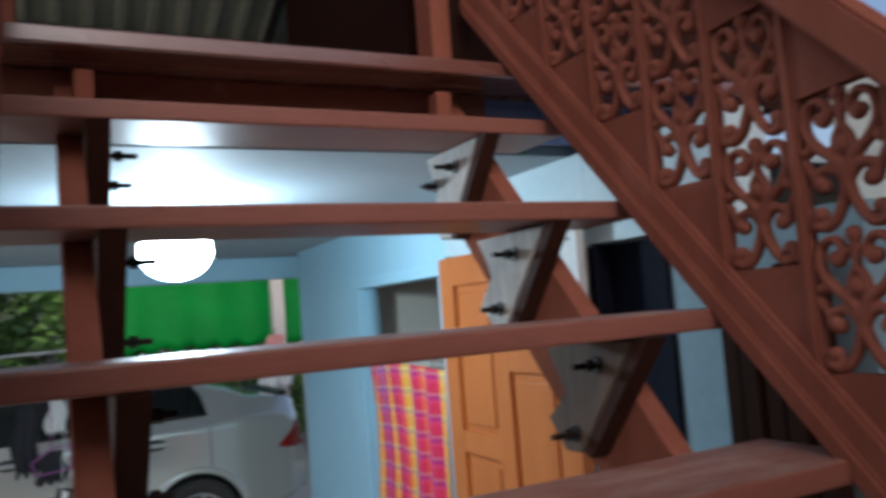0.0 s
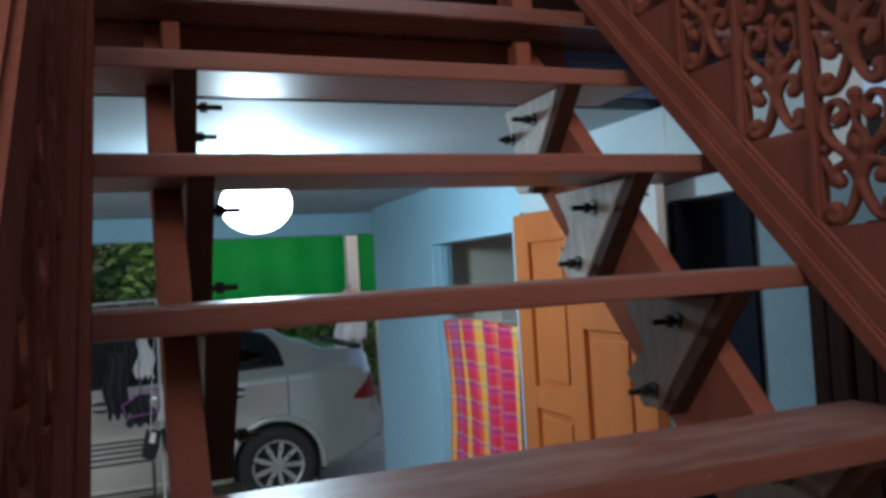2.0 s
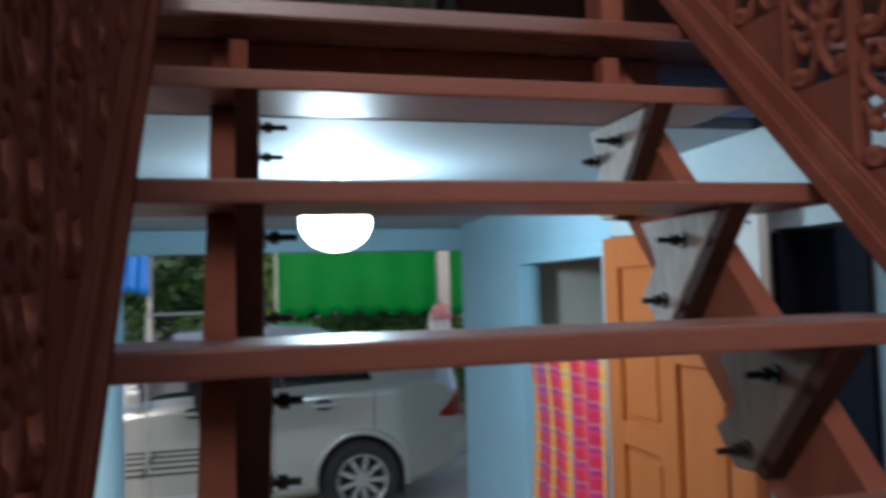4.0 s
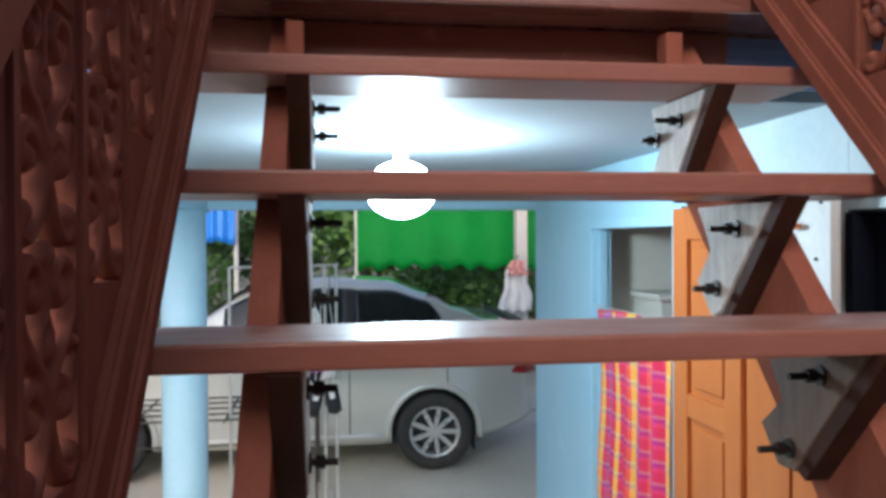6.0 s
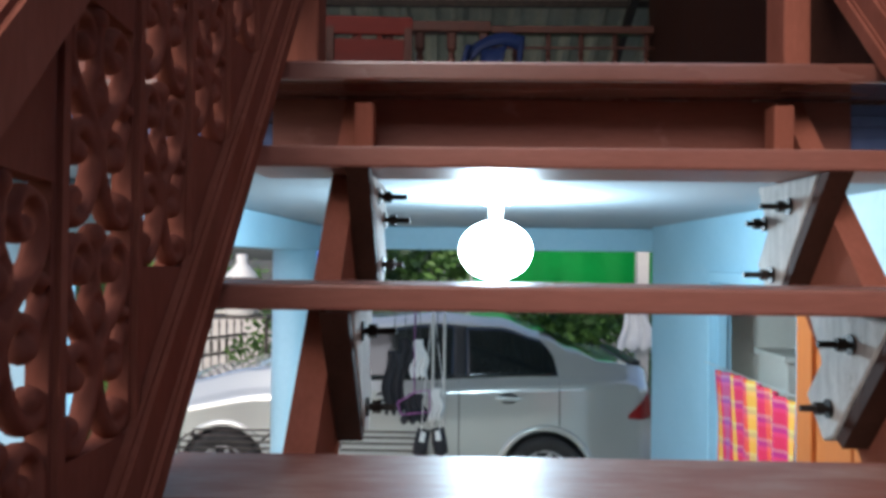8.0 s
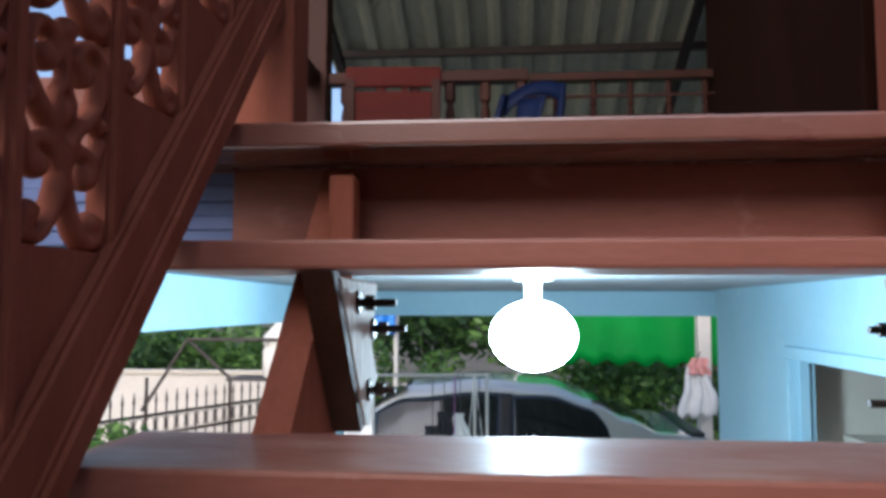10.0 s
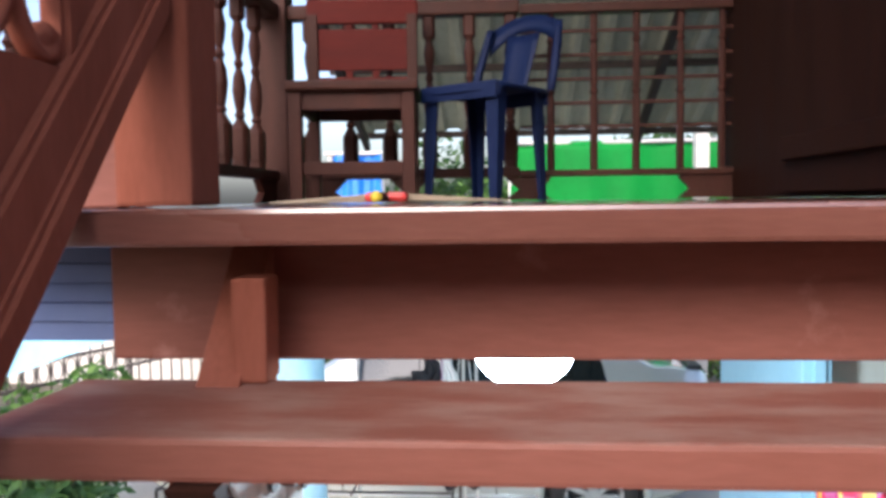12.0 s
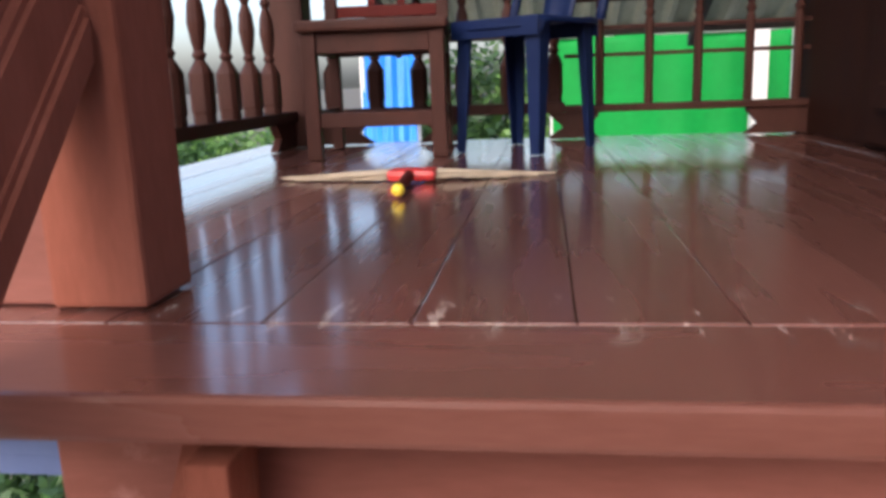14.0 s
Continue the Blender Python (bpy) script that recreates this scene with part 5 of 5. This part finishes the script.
for k, (x, y, h, cr, mt) in enumerate(((-1.2, 10.5, 2.9, 1.3, LEAF_DARK), (0.3, 9.6, 2.6, 1.1, LEAF), (1.6, 8.8, 2.1, 0.9, LEAF), (2.9, 10.5, 3.2, 1.5, LEAF_DARK), (-4.9, 13.0, 1.5, 1.6, LEAF), (-8.0, 14.5, 1.5, 2.0, LEAF), (4.6, 12.0, 3.4, 1.7, LEAF), (-6.6, 11.5, 1.6, 1.5, LEAF_DARK))):
    tree("tree", x, y, h, cr, 2600, mt, "leafy green tree behind the parked car", 20 + k, 0.17)
for k, (x, y, h, cr) in enumerate(((0.6, 7.9, 1.45, 0.7), (1.4, 7.8, 1.55, 0.7), (2.2, 8.0, 1.5, 0.8), (-0.7, 8.2, 1.5, 0.8), (-2.0, 8.0, 1.6, 0.8))):
    tree("bush", x, y, h, cr, 1700, LEAF, "dense green bush behind the parked car", 40 + k, 0.10, 0.4)
tree("bush", -2.35, 2.9, 1.25, 0.5, 2400, LEAF_DARK, "dark green potted bush beside the house", 60, 0.09, 0.35)
tree("bush", -3.1, 4.4, 1.35, 0.6, 2200, LEAF, "green bush by the iron fence", 61, 0.09, 0.35)

# ---- iron fence on the yard side ----
fence = thing("iron_fence", (-4.4, 7.3, 0), "weathered wrought-iron fence with curled tops along the yard", "fence")
fa, fb = Vector((-5.6, 2.0, 0)), Vector((-2.7, 8.2, 0))
fd = (fb - fa).normalized()
fl = (fb - fa).length
for z in (0.25, 0.78, 0.98):
    part("rail", tube(bmesh.new(), fa + Vector((0, 0, z)), fb + Vector((0, 0, z)), 0.014, seg=6), FENCE, fence)
u = 0.0
while u < fl:
    p = fa + fd * u
    bm = tube(bmesh.new(), p, p + Vector((0, 0, 1.10)), 0.009, seg=6)
    tube(bm, p + Vector((0, 0, 1.10)), p + Vector((0, 0, 1.22)), 0.016, 0.001, 6)
    pts = [p + fd * (0.065 + 0.05 * math.cos(a)) + Vector((0, 0, 0.88 + 0.09 * math.sin(a))) for a in [j * 0.7 for j in range(10)]]
    path_tube(bm, pts, 0.006, 5)
    part("picket", bm, FENCE, fence)
    u += 0.13
low_wall = thing("boundary_wall", (-4.4, 8.2, 0), "pale low boundary wall with stains behind the fence", "wall", kind="structure")
part("body", boxed((-9.0, 9.0, -0.03), (-2.4, 9.15, 1.15), 0.01), PALEWALL, low_wall)
part("coping", boxed((-9.0, 8.97, 1.151), (-2.4, 9.18, 1.20), 0.01), CONCRETE, low_wall)

# bicycle-like iron frame and a white water bottle beyond the column
tank = thing("water_bottle", (-2.57, 7.5, 1.2), "white plastic water bottle standing on an iron frame", "bottle")
part("bottle_body", lathe(bmesh.new(), [(0.17, 0), (0.19, 0.03), (0.19, 0.30), (0.17, 0.34), (0.19, 0.37), (0.185, 0.45), (0.09, 0.56), (0.06, 0.60), (0.065, 0.68), (0.04, 0.70)], (-2.57, 7.5, 1.26), 24), WHITEPL, tank, smooth=True)
stand = thing("iron_stand", (-2.9, 7.5, 0), "dark iron frame stand carrying a white bottle", "stand")
bm = bmesh.new()
path_tube(bm, [(-4.05, 7.3, 0.9), (-3.55, 7.3, 1.68), (-2.3, 7.3, 1.68)], 0.02)
path_tube(bm, [(-3.55, 7.3, 1.68), (-3.1, 7.4, 1.25), (-2.2, 7.4, 1.25)], 0.02)
part("upper_frame", bm, FENCE, stand)
for xx in (-4.05, -3.1, -2.25):
    part("leg", tube(bmesh.new(), (xx, 7.4, 0), (xx, 7.4, 1.25), 0.02, seg=8), FENCE, stand)
part("shelf", boxed((-3.1, 7.25, 1.235), (-2.2, 7.75, 1.258), 0.004), FENCE, stand)

# long wire rack in front of the car
wire = thing("wire_rack", (-1.15, 3.98, 0), "long dark wire rack standing on the concrete floor", "rack")
for k in range(5):
    part("long_wire", tube(bmesh.new(), (-2.03, 3.60 + 0.185 * k, 0.65), (-0.30, 3.60 + 0.185 * k, 0.65), 0.008, seg=6), FENCE, wire)
for xx in (-2.03, -1.45, -0.88, -0.30):
    part("cross_wire", tube(bmesh.new(), (xx, 3.59, 0.636), (xx, 4.35, 0.636), 0.008, seg=6), FENCE, wire)
for xx in (-2.03, -0.30):
    for yy in (3.60, 4.34):
        part("leg", tube(bmesh.new(), (xx, yy, 0), (xx, yy, 0.632), 0.010, seg=6), FENCE, wire)
part("stretcher", tube(bmesh.new(), (-2.03, 4.34, 0.30), (-0.30, 4.34, 0.30), 0.007, seg=6), FENCE, wire)
pole = thing("iron_pole", (-2.0, 4.15, 0), "thin dark iron pole standing on the floor", "pole")
part("shaft", tube(bmesh.new(), (-1.98, 3.9, 0), (-1.98, 3.9, 1.15), 0.009, seg=8), FENCE, pole)
part("foot", tube(bmesh.new(), (-1.98, 3.9, 0), (-1.98, 3.9, 0.02), 0.05, seg=14), FENCE, pole)
